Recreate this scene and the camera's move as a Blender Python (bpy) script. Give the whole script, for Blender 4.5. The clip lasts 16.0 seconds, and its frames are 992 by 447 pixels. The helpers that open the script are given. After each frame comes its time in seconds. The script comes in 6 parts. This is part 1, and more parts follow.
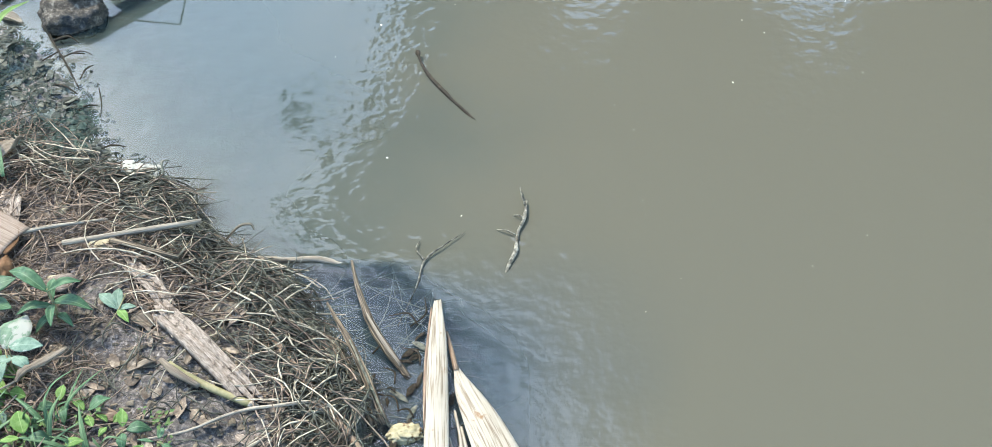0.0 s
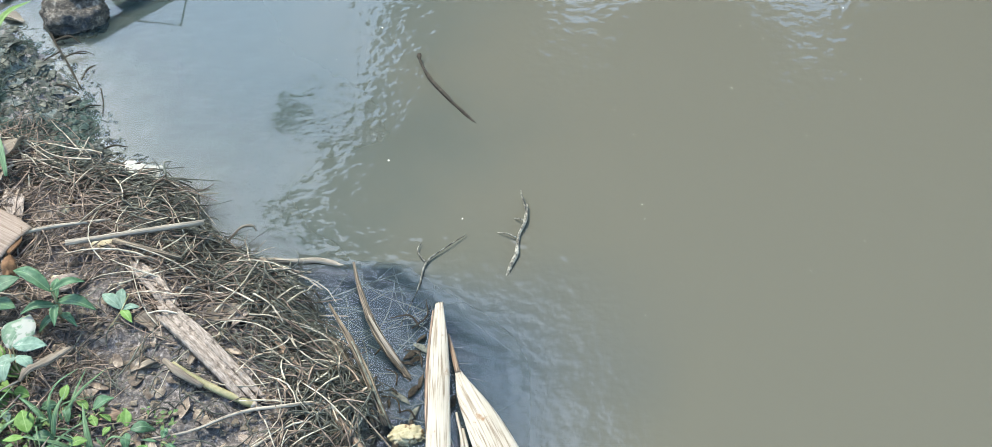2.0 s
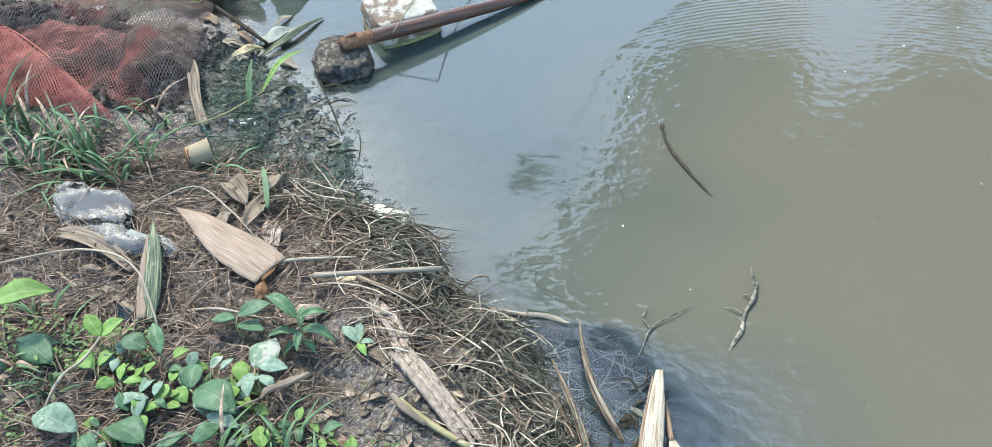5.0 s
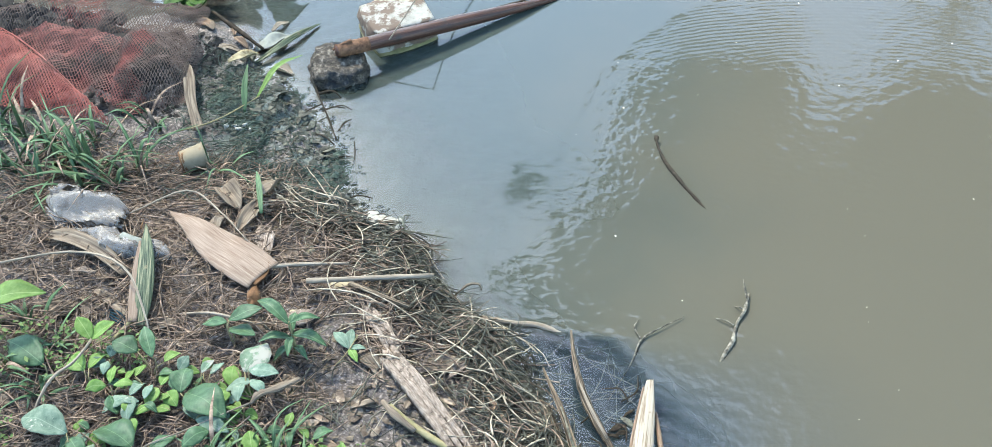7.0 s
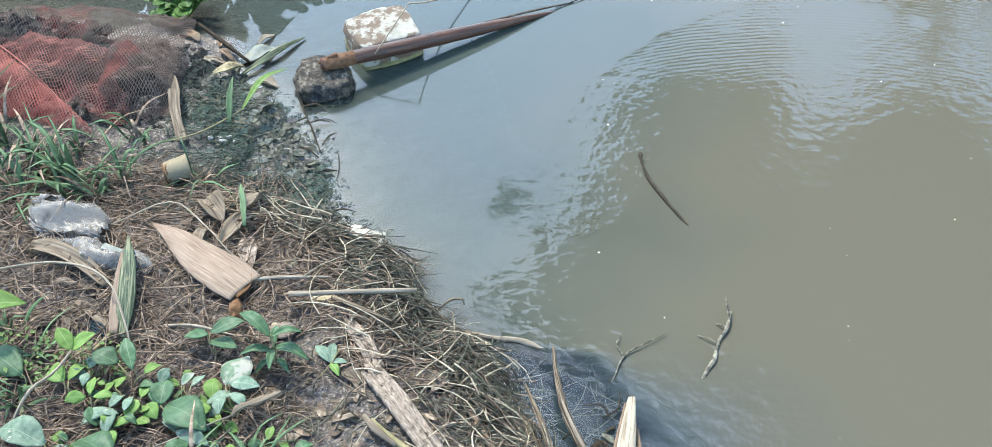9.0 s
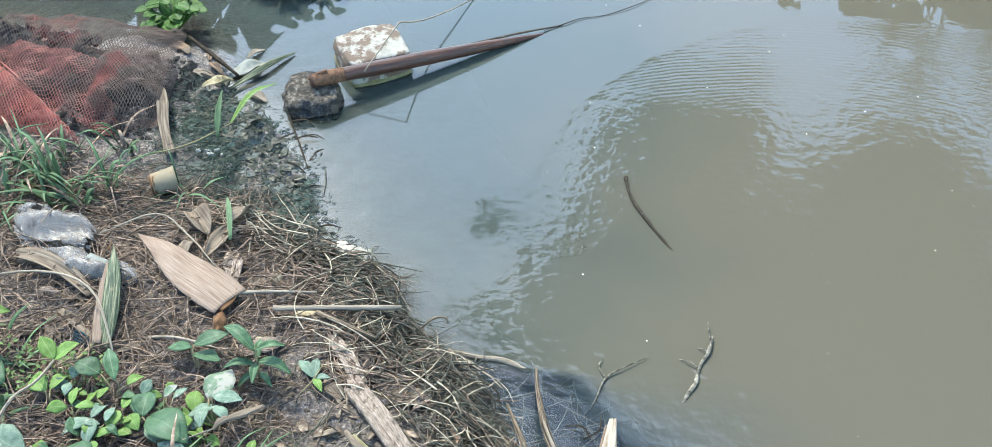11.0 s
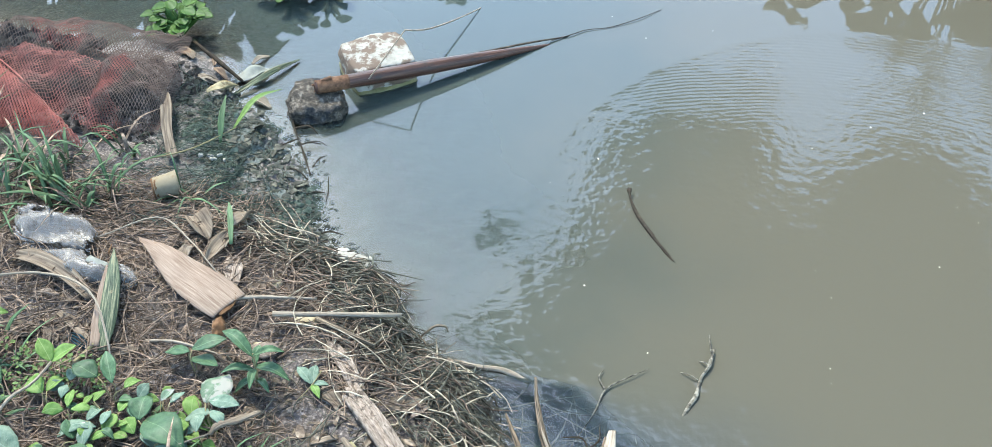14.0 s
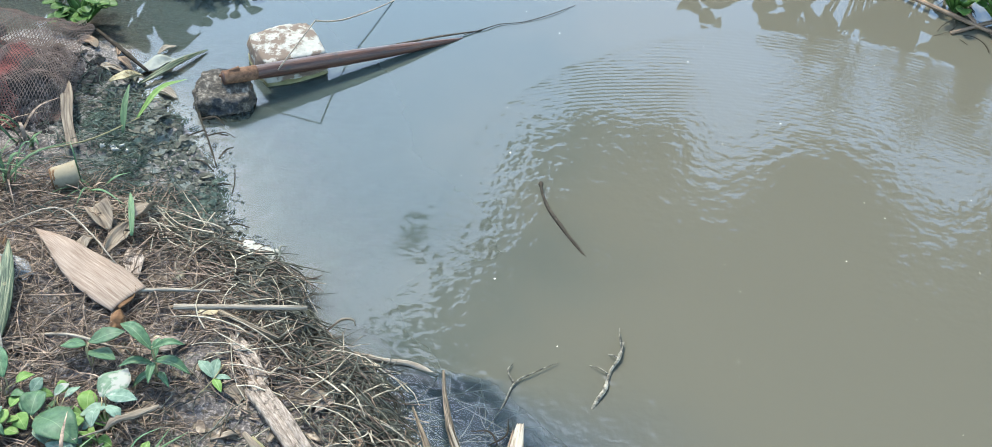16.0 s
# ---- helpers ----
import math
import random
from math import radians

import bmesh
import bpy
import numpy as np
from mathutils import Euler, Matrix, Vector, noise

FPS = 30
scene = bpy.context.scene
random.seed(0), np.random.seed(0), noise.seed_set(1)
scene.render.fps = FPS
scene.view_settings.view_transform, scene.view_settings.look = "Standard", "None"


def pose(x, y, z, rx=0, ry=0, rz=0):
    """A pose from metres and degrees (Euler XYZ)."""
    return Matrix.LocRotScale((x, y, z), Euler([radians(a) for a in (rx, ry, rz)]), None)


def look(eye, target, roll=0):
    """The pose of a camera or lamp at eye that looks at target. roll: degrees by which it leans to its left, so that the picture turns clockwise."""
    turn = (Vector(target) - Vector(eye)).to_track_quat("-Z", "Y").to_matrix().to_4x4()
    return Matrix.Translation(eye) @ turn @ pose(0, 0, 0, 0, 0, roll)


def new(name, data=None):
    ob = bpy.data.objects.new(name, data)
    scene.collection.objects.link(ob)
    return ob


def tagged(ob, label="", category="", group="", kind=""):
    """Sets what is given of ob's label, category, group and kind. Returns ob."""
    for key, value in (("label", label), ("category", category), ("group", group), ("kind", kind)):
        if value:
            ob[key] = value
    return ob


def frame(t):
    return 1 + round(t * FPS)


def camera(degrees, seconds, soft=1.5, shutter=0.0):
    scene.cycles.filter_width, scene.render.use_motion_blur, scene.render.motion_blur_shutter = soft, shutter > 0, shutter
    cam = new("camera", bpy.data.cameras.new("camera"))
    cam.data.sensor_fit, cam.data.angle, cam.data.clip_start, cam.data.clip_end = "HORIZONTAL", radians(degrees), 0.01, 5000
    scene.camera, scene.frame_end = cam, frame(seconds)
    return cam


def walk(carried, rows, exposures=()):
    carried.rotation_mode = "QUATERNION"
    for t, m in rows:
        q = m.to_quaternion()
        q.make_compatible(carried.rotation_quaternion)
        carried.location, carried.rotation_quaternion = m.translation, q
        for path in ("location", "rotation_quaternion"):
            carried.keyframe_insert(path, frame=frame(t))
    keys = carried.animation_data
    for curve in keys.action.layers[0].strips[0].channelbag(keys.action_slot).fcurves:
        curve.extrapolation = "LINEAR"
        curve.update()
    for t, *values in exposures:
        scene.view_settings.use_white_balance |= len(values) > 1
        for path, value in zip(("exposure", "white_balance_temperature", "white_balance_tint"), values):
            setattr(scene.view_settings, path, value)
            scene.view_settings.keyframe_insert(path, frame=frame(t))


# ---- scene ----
cam = camera(43.1, 16.0, soft=0.55)
PATH = [
    (0, (0.059, 0.182, 1.691), (0.039, 1.521, 0.205), -0.8),
    (0.5, (0.041, 0.177, 1.694), (0.042, 1.511, 0.203), 0.2),
    (1, (0.043, 0.186, 1.701), (0.038, 1.513, 0.204), -0.0),
    (1.5, (0.053, 0.182, 1.703), (0.042, 1.514, 0.21), -0.3),
    (2, (0.037, 0.176, 1.706), (0.035, 1.515, 0.22), 0.2),
    (2.5, (0.031, 0.178, 1.696), (0.017, 1.503, 0.197), 0.6),
    (3, (0.035, 0.18, 1.702), (-0.029, 1.512, 0.212), -0.0),
    (3.5, (0.032, 0.166, 1.712), (-0.133, 1.519, 0.249), -1.8),
    (4, (0.038, 0.151, 1.724), (-0.235, 1.525, 0.296), -3.9),
    (4.5, (0.038, 0.137, 1.738), (-0.324, 1.513, 0.331), -5.5),
    (7, (0.042, 0.129, 1.737), (-0.32, 1.523, 0.349), -4.0),
    (7.5, (0.038, 0.129, 1.742), (-0.32, 1.527, 0.358), -3.7),
    (8, (0.041, 0.124, 1.74), (-0.312, 1.533, 0.365), -3.4),
    (8.5, (0.036, 0.126, 1.744), (-0.309, 1.539, 0.37), -3.0),
    (9, (0.042, 0.128, 1.737), (-0.297, 1.544, 0.366), -2.6),
    (11.5, (0.033, 0.116, 1.748), (-0.281, 1.566, 0.406), 0.0),
    (12, (0.039, 0.118, 1.739), (-0.28, 1.573, 0.405), 0.2),
    (12.5, (0.04, 0.12, 1.736), (-0.28, 1.578, 0.406), 0.4),
    (13, (0.044, 0.122, 1.729), (-0.281, 1.579, 0.399), 0.3),
    (13.5, (0.042, 0.12, 1.729), (-0.281, 1.577, 0.398), 0.3),
    (14, (0.039, 0.12, 1.732), (-0.284, 1.576, 0.4), 0.4),
    (14.5, (0.044, 0.119, 1.727), (-0.275, 1.581, 0.399), 0.4),
    (15, (0.034, 0.111, 1.719), (-0.231, 1.579, 0.386), 1.9),
    (15.5, (0.049, 0.12, 1.704), (-0.185, 1.598, 0.377), 2.9),
    (16, (0.061, 0.13, 1.695), (-0.141, 1.617, 0.372), 3.8),
]
walk(cam, [(t, look(eye, target, roll)) for t, eye, target, roll in PATH], [(0.0, 3.2, 6040, 0), (16.0, 3.2, 6040, 0)])

# ---- world, sun, exposure ----
SUN_EL, SUN_AZ = 56.0, 318.0          # degrees above the horizon; clockwise from +y
world = bpy.data.worlds.new("world")
scene.world = world
world.use_nodes = True
wn = world.node_tree.nodes
sky = wn.new("ShaderNodeTexSky")
sky.sky_type = "NISHITA"
sky.sun_disc = False
sky.sun_elevation, sky.sun_rotation = radians(SUN_EL), radians(SUN_AZ)
sky.air_density, sky.dust_density, sky.ozone_density = 1.1, 1.2, 1.2
world.node_tree.links.new(sky.outputs[0], wn["Background"].inputs[0])
wn["Background"].inputs[1].default_value = 0.15
sun = new("sun", bpy.data.lights.new("sun", "SUN"))
sun.data.energy, sun.data.angle, sun.data.color = 1.3, radians(6), (1.0, 0.92, 0.8)
sun.matrix_world = look((math.sin(radians(SUN_AZ)) * 20, math.cos(radians(SUN_AZ)) * 20, 20 * math.tan(radians(SUN_EL))), (0, 0, 0))

# ---- materials ----


def ramp_node(nt, stops):
    r = nt.nodes.new("ShaderNodeValToRGB")
    while len(r.color_ramp.elements) < len(stops):
        r.color_ramp.elements.new(0.5)
    for e, (p, c) in zip(r.color_ramp.elements, stops):
        e.position, e.color = p, (*c, 1)
    return r


def noise_node(nt, vec, scale, detail=6.0, rough=0.6):
    n = nt.nodes.new("ShaderNodeTexNoise")
    n.inputs["Scale"].default_value, n.inputs["Detail"].default_value, n.inputs["Roughness"].default_value = scale, detail, rough
    nt.links.new(vec, n.inputs["Vector"])
    return n.outputs["Fac"]


def mixed(nt, fac, a, b, blend="MIX"):
    m = nt.nodes.new("ShaderNodeMix")
    m.data_type, m.blend_type = "RGBA", blend
    for sock, v in ((m.inputs[0], fac), (m.inputs[6], a), (m.inputs[7], b)):
        if isinstance(v, bpy.types.NodeSocket):
            nt.links.new(v, sock)
        elif isinstance(v, tuple):
            sock.default_value = (*v, 1)
        else:
            sock.default_value = v
    return m.outputs[2]


def calc(nt, op, a, b=0.0, c=0.0, clamp=False):
    m = nt.nodes.new("ShaderNodeMath")
    m.operation, m.use_clamp = op, clamp
    for sock, v in zip(m.inputs, (a, b, c)):
        if isinstance(v, bpy.types.NodeSocket):
            nt.links.new(v, sock)
        else:
            sock.default_value = v
    return m.outputs[0]


def spread(nt, v, lo, hi, to0=0.0, to1=1.0):
    m = nt.nodes.new("ShaderNodeMapRange")
    m.interpolation_type = "SMOOTHSTEP"
    nt.links.new(v, m.inputs[0])
    for i, x in zip((1, 2, 3, 4), (lo, hi, to0, to1)):
        m.inputs[i].default_value = x
    return m.outputs[0]


def blank(name):
    m = bpy.data.materials.new(name)
    m.use_nodes = True
    return m, m.node_tree, m.node_tree.nodes["Principled BSDF"]


TONE = (0.49, 0.455, 0.388)                            # light balance put into mat() colours: darker for exposure, warmer against blue skylight


def darkened(c):
    return tuple(k * v for k, v in zip(TONE, c))


def mat(name, stops, scale=60, rough=0.8, bump=0.4, depth=0.002, stretch=(1, 1, 1), spec=0.07, vary=0.25, blotch=9.0,
        stain=None, stain_at=(0.55, 0.7), stain_scale=25, see=0.0, coords="Object", rib=None):
    """A natural surface: grain, broad blotches, a difference from piece to piece, an optional stain."""
    m, nt, b = blank(name)
    stops = [(q, darkened(c)) for q, c in stops]
    stain, rib = stain and darkened(stain), rib and darkened(rib)
    tc = nt.nodes.new("ShaderNodeTexCoord")
    mp = nt.nodes.new("ShaderNodeMapping")
    mp.inputs["Scale"].default_value = stretch
    nt.links.new(tc.outputs[coords], mp.inputs[0])
    info = nt.nodes.new("ShaderNodeObjectInfo")
    geo = nt.nodes.new("ShaderNodeNewGeometry")
    grain = noise_node(nt, mp.outputs[0], scale)
    r = ramp_node(nt, stops)
    nt.links.new(grain, r.inputs[0])
    broad = noise_node(nt, tc.outputs["Object"], blotch, 3)
    rnd = calc(nt, "ADD", calc(nt, "MULTIPLY", info.outputs["Random"], 0.5), calc(nt, "MULTIPLY", geo.outputs["Random Per Island"], 0.5))
    val = calc(nt, "ADD", calc(nt, "MULTIPLY_ADD", broad, 2 * vary, 1 - 1.7 * vary), calc(nt, "MULTIPLY", rnd, 1.4 * vary))
    col = mixed(nt, 1.0, r.outputs[0], nt.nodes.new("ShaderNodeCombineColor").outputs[0], "MULTIPLY")
    cc = col.node.inputs[7].links[0].from_node
    for i in range(3):
        nt.links.new(val, cc.inputs[i])
    if stain:
        st = spread(nt, noise_node(nt, tc.outputs["Object"], stain_scale, 5, 0.65), *stain_at)
        col = mixed(nt, st, col, stain)
    if rib:
        uv = nt.nodes.new("ShaderNodeSeparateXYZ")
        nt.links.new(tc.outputs["UV"], uv.inputs[0])
        across = calc(nt, "ABSOLUTE", uv.outputs[0])
        vein = calc(nt, "SINE", calc(nt, "MULTIPLY_ADD", across, -900.0, calc(nt, "MULTIPLY", uv.outputs[1], 900.0)))
        line = calc(nt, "MAXIMUM", spread(nt, across, 0.001, 0.0003, 0, 0.4), spread(nt, vein, 0.8, 1.0, 0, 0.08))
        col = mixed(nt, line, col, rib)
    nt.links.new(col, b.inputs["Base Color"])
    b.inputs["Roughness"].default_value = rough
    b.inputs["Specular IOR Level"].default_value = spec
    bp = nt.nodes.new("ShaderNodeBump")
    bp.inputs["Strength"].default_value, bp.inputs["Distance"].default_value = bump, depth
    nt.links.new(grain, bp.inputs["Height"])
    nt.links.new(bp.outputs[0], b.inputs["Normal"])
    if see:
        tl = nt.nodes.new("ShaderNodeBsdfTranslucent")
        nt.links.new(col, tl.inputs[0])
        mx = nt.nodes.new("ShaderNodeMixShader")
        mx.inputs[0].default_value = see
        nt.links.new(b.outputs[0], mx.inputs[1])
        nt.links.new(tl.outputs[0], mx.inputs[2])
        nt.links.new(mx.outputs[0], nt.nodes["Material Output"].inputs[0])
    return m


def mud_material():
    m, nt, b = blank("mud")
    tc = nt.nodes.new("ShaderNodeTexCoord")
    p = tc.outputs["Object"]
    xyz = nt.nodes.new("ShaderNodeSeparateXYZ")
    nt.links.new(p, xyz.inputs[0])
    fine = noise_node(nt, p, 140, 8, 0.7)
    mid = noise_node(nt, p, 22, 6, 0.6)
    big = noise_node(nt, p, 5, 4, 0.55)
    r = ramp_node(nt, [(0.3, (0.007, 0.0065, 0.006)), (0.5, (0.066, 0.053, 0.044)), (0.72, (0.25, 0.206, 0.174))])
    nt.links.new(fine, r.inputs[0])
    col = r.outputs[0]
    col = mixed(nt, spread(nt, mid, 0.52, 0.68, 0, 0.5), col, (0.07, 0.051, 0.04))           # reddish clay
    col = mixed(nt, spread(nt, big, 0.5, 0.66, 0, 0.5), col, (0.032, 0.028, 0.024))           # dark humus
    north = calc(nt, "MULTIPLY", spread(nt, xyz.outputs[1], 1.72, 1.95), spread(nt, noise_node(nt, p, 13, 5, 0.6), 0.42, 0.6))
    north = calc(nt, "MULTIPLY", north, spread(nt, xyz.outputs[0], -1.25, -1.0))
    col = mixed(nt, calc(nt, "MULTIPLY", north, 0.75), col, (0.045, 0.058, 0.047))             # algae film on the wet shore
    silt = calc(nt, "MULTIPLY", spread(nt, xyz.outputs[2], 0.004, -0.006), calc(nt, "MULTIPLY", spread(nt, xyz.outputs[1], 1.6, 1.66), spread(nt, xyz.outputs[0], -1.2, -0.98)))
    col = mixed(nt, calc(nt, "MULTIPLY", silt, 0.8), col, (0.13, 0.117, 0.1))               # pale silt in the shallows
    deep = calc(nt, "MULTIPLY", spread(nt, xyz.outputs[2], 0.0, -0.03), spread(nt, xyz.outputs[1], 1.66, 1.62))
    col = mixed(nt, deep, col, (0.014, 0.02, 0.024))                                           # bay bed darkened and blued so the mirrored sky reads there
    nt.links.new(col, b.inputs["Base Color"])
    nt.links.new(spread(nt, xyz.outputs[2], 0.004, 0.05, 0.35, 0.85), b.inputs["Roughness"])
    b.inputs["Specular IOR Level"].default_value = 0.12
    bp = nt.nodes.new("ShaderNodeBump")
    bp.inputs["Strength"].default_value, bp.inputs["Distance"].default_value = 0.9, 0.006
    nt.links.new(calc(nt, "ADD", calc(nt, "MULTIPLY", fine, 0.6), mid), bp.inputs["Height"])
    nt.links.new(bp.outputs[0], b.inputs["Normal"])
    return m


def water_material():
    """Turbid pond water: suspended silt that thickens with depth, under a clear reflecting surface."""
    m, nt, b = blank("pond_water")
    out = nt.nodes["Material Output"]
    tc = nt.nodes.new("ShaderNodeTexCoord")
    p = tc.outputs["Object"]
    xyz = nt.nodes.new("ShaderNodeSeparateXYZ")
    nt.links.new(p, xyz.inputs[0])
    dep = nt.nodes.new("ShaderNodeAttribute")
    dep.attribute_name = "depth"
    clr = nt.nodes.new("ShaderNodeAttribute")
    clr.attribute_name = "clear"
    k = calc(nt, "MULTIPLY_ADD", clr.outputs["Fac"], -29.0, 34.0)
    thick = calc(nt, "SUBTRACT", 1.0, calc(nt, "EXPONENT", calc(nt, "MULTIPLY", calc(nt, "MULTIPLY", dep.outputs["Fac"], k), -1.0)), clamp=True)
    drift = calc(nt, "MULTIPLY_ADD", noise_node(nt, p, 2.2, 4, 0.5), 0.7, calc(nt, "ADD", xyz.outputs[0], -0.35))
    silt = mixed(nt, spread(nt, drift, -0.6, 0.2), (0.027, 0.033, 0.028), (0.0502, 0.0447, 0.0312))     # dark green by the bank, brighter tan farther out
    # bay water tinted blue: the sky's reflection is put into the silt colour
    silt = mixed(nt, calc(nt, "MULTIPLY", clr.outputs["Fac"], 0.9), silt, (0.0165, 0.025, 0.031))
    dif = nt.nodes.new("ShaderNodeBsdfDiffuse")
    nt.links.new(silt, dif.inputs[0])
    tr = nt.nodes.new("ShaderNodeBsdfTransparent")
    tr.inputs[0].default_value = (0.93, 0.96, 0.93, 1)
    body = nt.nodes.new("ShaderNodeMixShader")
    nt.links.new(thick, body.inputs[0])
    nt.links.new(tr.outputs[0], body.inputs[1])
    nt.links.new(dif.outputs[0], body.inputs[2])
    # surface, in millimetres: still by the bank, crinkled further out, a fan of fine waves across the far part
    def away_from(cx, cy):
        dx, dy = calc(nt, "SUBTRACT", xyz.outputs[0], cx), calc(nt, "SUBTRACT", xyz.outputs[1], cy)
        return calc(nt, "SQRT", calc(nt, "ADD", calc(nt, "MULTIPLY", dx, dx), calc(nt, "MULTIPLY", dy, dy)))

    front = away_from(0.5, 2.1)
    calm_far = calc(nt, "MAXIMUM", spread(nt, front, 0.9, 0.8, 0.06, 1.0), spread(nt, xyz.outputs[1], 2.55, 2.35, 0.06, 1.0))
    rest = calc(nt, "MULTIPLY", spread(nt, xyz.outputs[0], -0.44, -0.22, 0.16, 1.15), calm_far)
    rest = calc(nt, "MULTIPLY", rest, spread(nt, noise_node(nt, p, 1.7, 2), 0.3, 0.65, 0.55, 1.15))
    rest = calc(nt, "MULTIPLY", rest, spread(nt, xyz.outputs[1], 2.1, 2.38, 1.0, 0.5))
    crinkle = calc(nt, "ADD", calc(nt, "MULTIPLY", noise_node(nt, p, 46, 1.5, 0.5), 0.95), calc(nt, "MULTIPLY", noise_node(nt, p, 20, 1, 0.4), 0.8))
    hgt = calc(nt, "MULTIPLY", crinkle, rest)
    gusts = spread(nt, noise_node(nt, p, 3.4, 3, 0.6), 0.36, 0.6, 0.25, 1.0)                # the waves come and go in patches
    fan = calc(nt, "MULTIPLY", spread(nt, front, 0.835, 0.79), spread(nt, xyz.outputs[1], 2.4, 2.62))
    fan = calc(nt, "MULTIPLY", fan, spread(nt, noise_node(nt, p, 6, 2, 0.5), 0.3, 0.55, 0.35, 1.0))
    bend = calc(nt, "MULTIPLY", noise_node(nt, p, 7, 2, 0.5), 9.0)
    comb = calc(nt, "SINE", calc(nt, "MULTIPLY_ADD", away_from(0.38, 1.45), 480.0, bend))
    hgt = calc(nt, "ADD", hgt, calc(nt, "MULTIPLY", calc(nt, "MULTIPLY", comb, fan), 0.066))
    hgt = calc(nt, "ADD", hgt, spread(nt, front, 0.80, 0.835, 0.0, 0.55))                  # the step of the wave front
    chop = calc(nt, "MULTIPLY", spread(nt, front, 0.8, 0.6), spread(nt, xyz.outputs[1], 2.12, 2.4))
    chop = calc(nt, "MULTIPLY", calc(nt, "MULTIPLY", chop, gusts), spread(nt, xyz.outputs[0], 0.0, 0.3, 0, 0.9))
    hgt = calc(nt, "ADD", hgt, calc(nt, "MULTIPLY", noise_node(nt, p, 36, 2, 0.5), chop))     # broken chop inside the wave front
    lap = calc(nt, "MULTIPLY", spread(nt, xyz.outputs[1], 1.7, 1.52), calc(nt, "MULTIPLY", spread(nt, xyz.outputs[0], -0.2, -0.06), spread(nt, xyz.outputs[0], 0.5, 0.15)))
    fine = calc(nt, "ADD", calc(nt, "MULTIPLY", noise_node(nt, p, 62, 3, 0.6), 1.0), calc(nt, "MULTIPLY", noise_node(nt, p, 26, 1, 0.5), 0.8))
    hgt = calc(nt, "ADD", hgt, calc(nt, "MULTIPLY", fine, lap))                              # small lapping in the bay
    for cx, cy, reach in ((0.012, 1.965, 0.085), (0.085, 1.675, 0.06), (-0.118, 2.155, 0.03)):        # rings round the twigs
        away = away_from(cx, cy)
        ring = calc(nt, "MULTIPLY", calc(nt, "SINE", calc(nt, "MULTIPLY_ADD", away, 330.0, calc(nt, "MULTIPLY", noise_node(nt, p, 16, 2), 7.0))), spread(nt, away, reach, 0.2 * reach, 0, 0.24))
        side = spread(nt, noise_node(nt, p, 9, 1), 0.4, 0.55)
        hgt = calc(nt, "ADD", hgt, calc(nt, "MULTIPLY", ring, side))
    bp = nt.nodes.new("ShaderNodeBump")
    bp.inputs["Strength"].default_value, bp.inputs["Distance"].default_value = 1.0, 0.001
    nt.links.new(hgt, bp.inputs["Height"])
    gl = nt.nodes.new("ShaderNodeBsdfGlossy")
    gl.inputs["Roughness"].default_value = 0.004
    nt.links.new(bp.outputs[0], gl.inputs["Normal"])
    fr = nt.nodes.new("ShaderNodeFresnel")
    fr.inputs["IOR"].default_value = 1.34
    nt.links.new(bp.outputs[0], fr.inputs["Normal"])
    top = nt.nodes.new("ShaderNodeMixShader")
    nt.links.new(fr.outputs[0], top.inputs[0])
    nt.links.new(body.outputs[0], top.inputs[1])
    nt.links.new(gl.outputs[0], top.inputs[2])
    nt.links.new(top.outputs[0], out.inputs[0])
    nt.nodes.remove(b)
    return m


def plastic_material():
    m, nt, b = blank("milky_plastic")
    tc = nt.nodes.new("ShaderNodeTexCoord")
    n = noise_node(nt, tc.outputs["Object"], 35, 5, 0.6)
    nt.links.new(mixed(nt, spread(nt, n, 0.5, 0.68), (0.105, 0.093, 0.081), (0.05, 0.041, 0.034)), b.inputs["Base Color"])
    b.inputs["Roughness"].default_value = 0.32
    b.inputs["Specular IOR Level"].default_value = 0.14
    bp = nt.nodes.new("ShaderNodeBump")
    bp.inputs["Strength"].default_value, bp.inputs["Distance"].default_value = 0.5, 0.004
    mp = nt.nodes.new("ShaderNodeMapping")
    mp.inputs["Scale"].default_value = (1, 0.15, 1)
    nt.links.new(tc.outputs["UV"], mp.inputs[0])
    nt.links.new(noise_node(nt, mp.outputs[0], 160, 4), bp.inputs["Height"])
    nt.links.new(bp.outputs[0], b.inputs["Normal"])
    tr = nt.nodes.new("ShaderNodeBsdfTransparent")
    mx = nt.nodes.new("ShaderNodeMixShader")
    mx.inputs[0].default_value = 0.28
    nt.links.new(b.outputs[0], mx.inputs[1])
    nt.links.new(tr.outputs[0], mx.inputs[2])
    nt.links.new(mx.outputs[0], nt.nodes["Material Output"].inputs[0])
    return m


MUD, WATER, PLASTIC = mud_material(), water_material(), plastic_material()
STRAW = mat("dry_straw", [(0.3, (0.052, 0.038, 0.031)), (0.7, (0.355, 0.272, 0.222))], 90, 0.75, 0.3, vary=0.95, blotch=14)
PALESTRAW = mat("pale_straw", [(0.3, (0.2, 0.17, 0.13)), (0.7, (0.56, 0.5, 0.42))], 90, 0.75, 0.3, vary=0.6, blotch=14)
WETREED = mat("wet_reed", [(0.36, (0.02, 0.017, 0.013)), (0.5, (0.1, 0.078, 0.058)), (0.66, (0.28, 0.225, 0.17))], 350, 0.6, 0.7, 0.0015, coords="UV", stretch=(1, 0.05, 1), vary=0.35)
SHOREMUD = mat("shore_mud", [(0.3, (0.028, 0.032, 0.028)), (0.55, (0.075, 0.08, 0.068)), (0.75, (0.19, 0.185, 0.16))], 110, 0.6, 0.8, 0.004, vary=0.45, blotch=10)
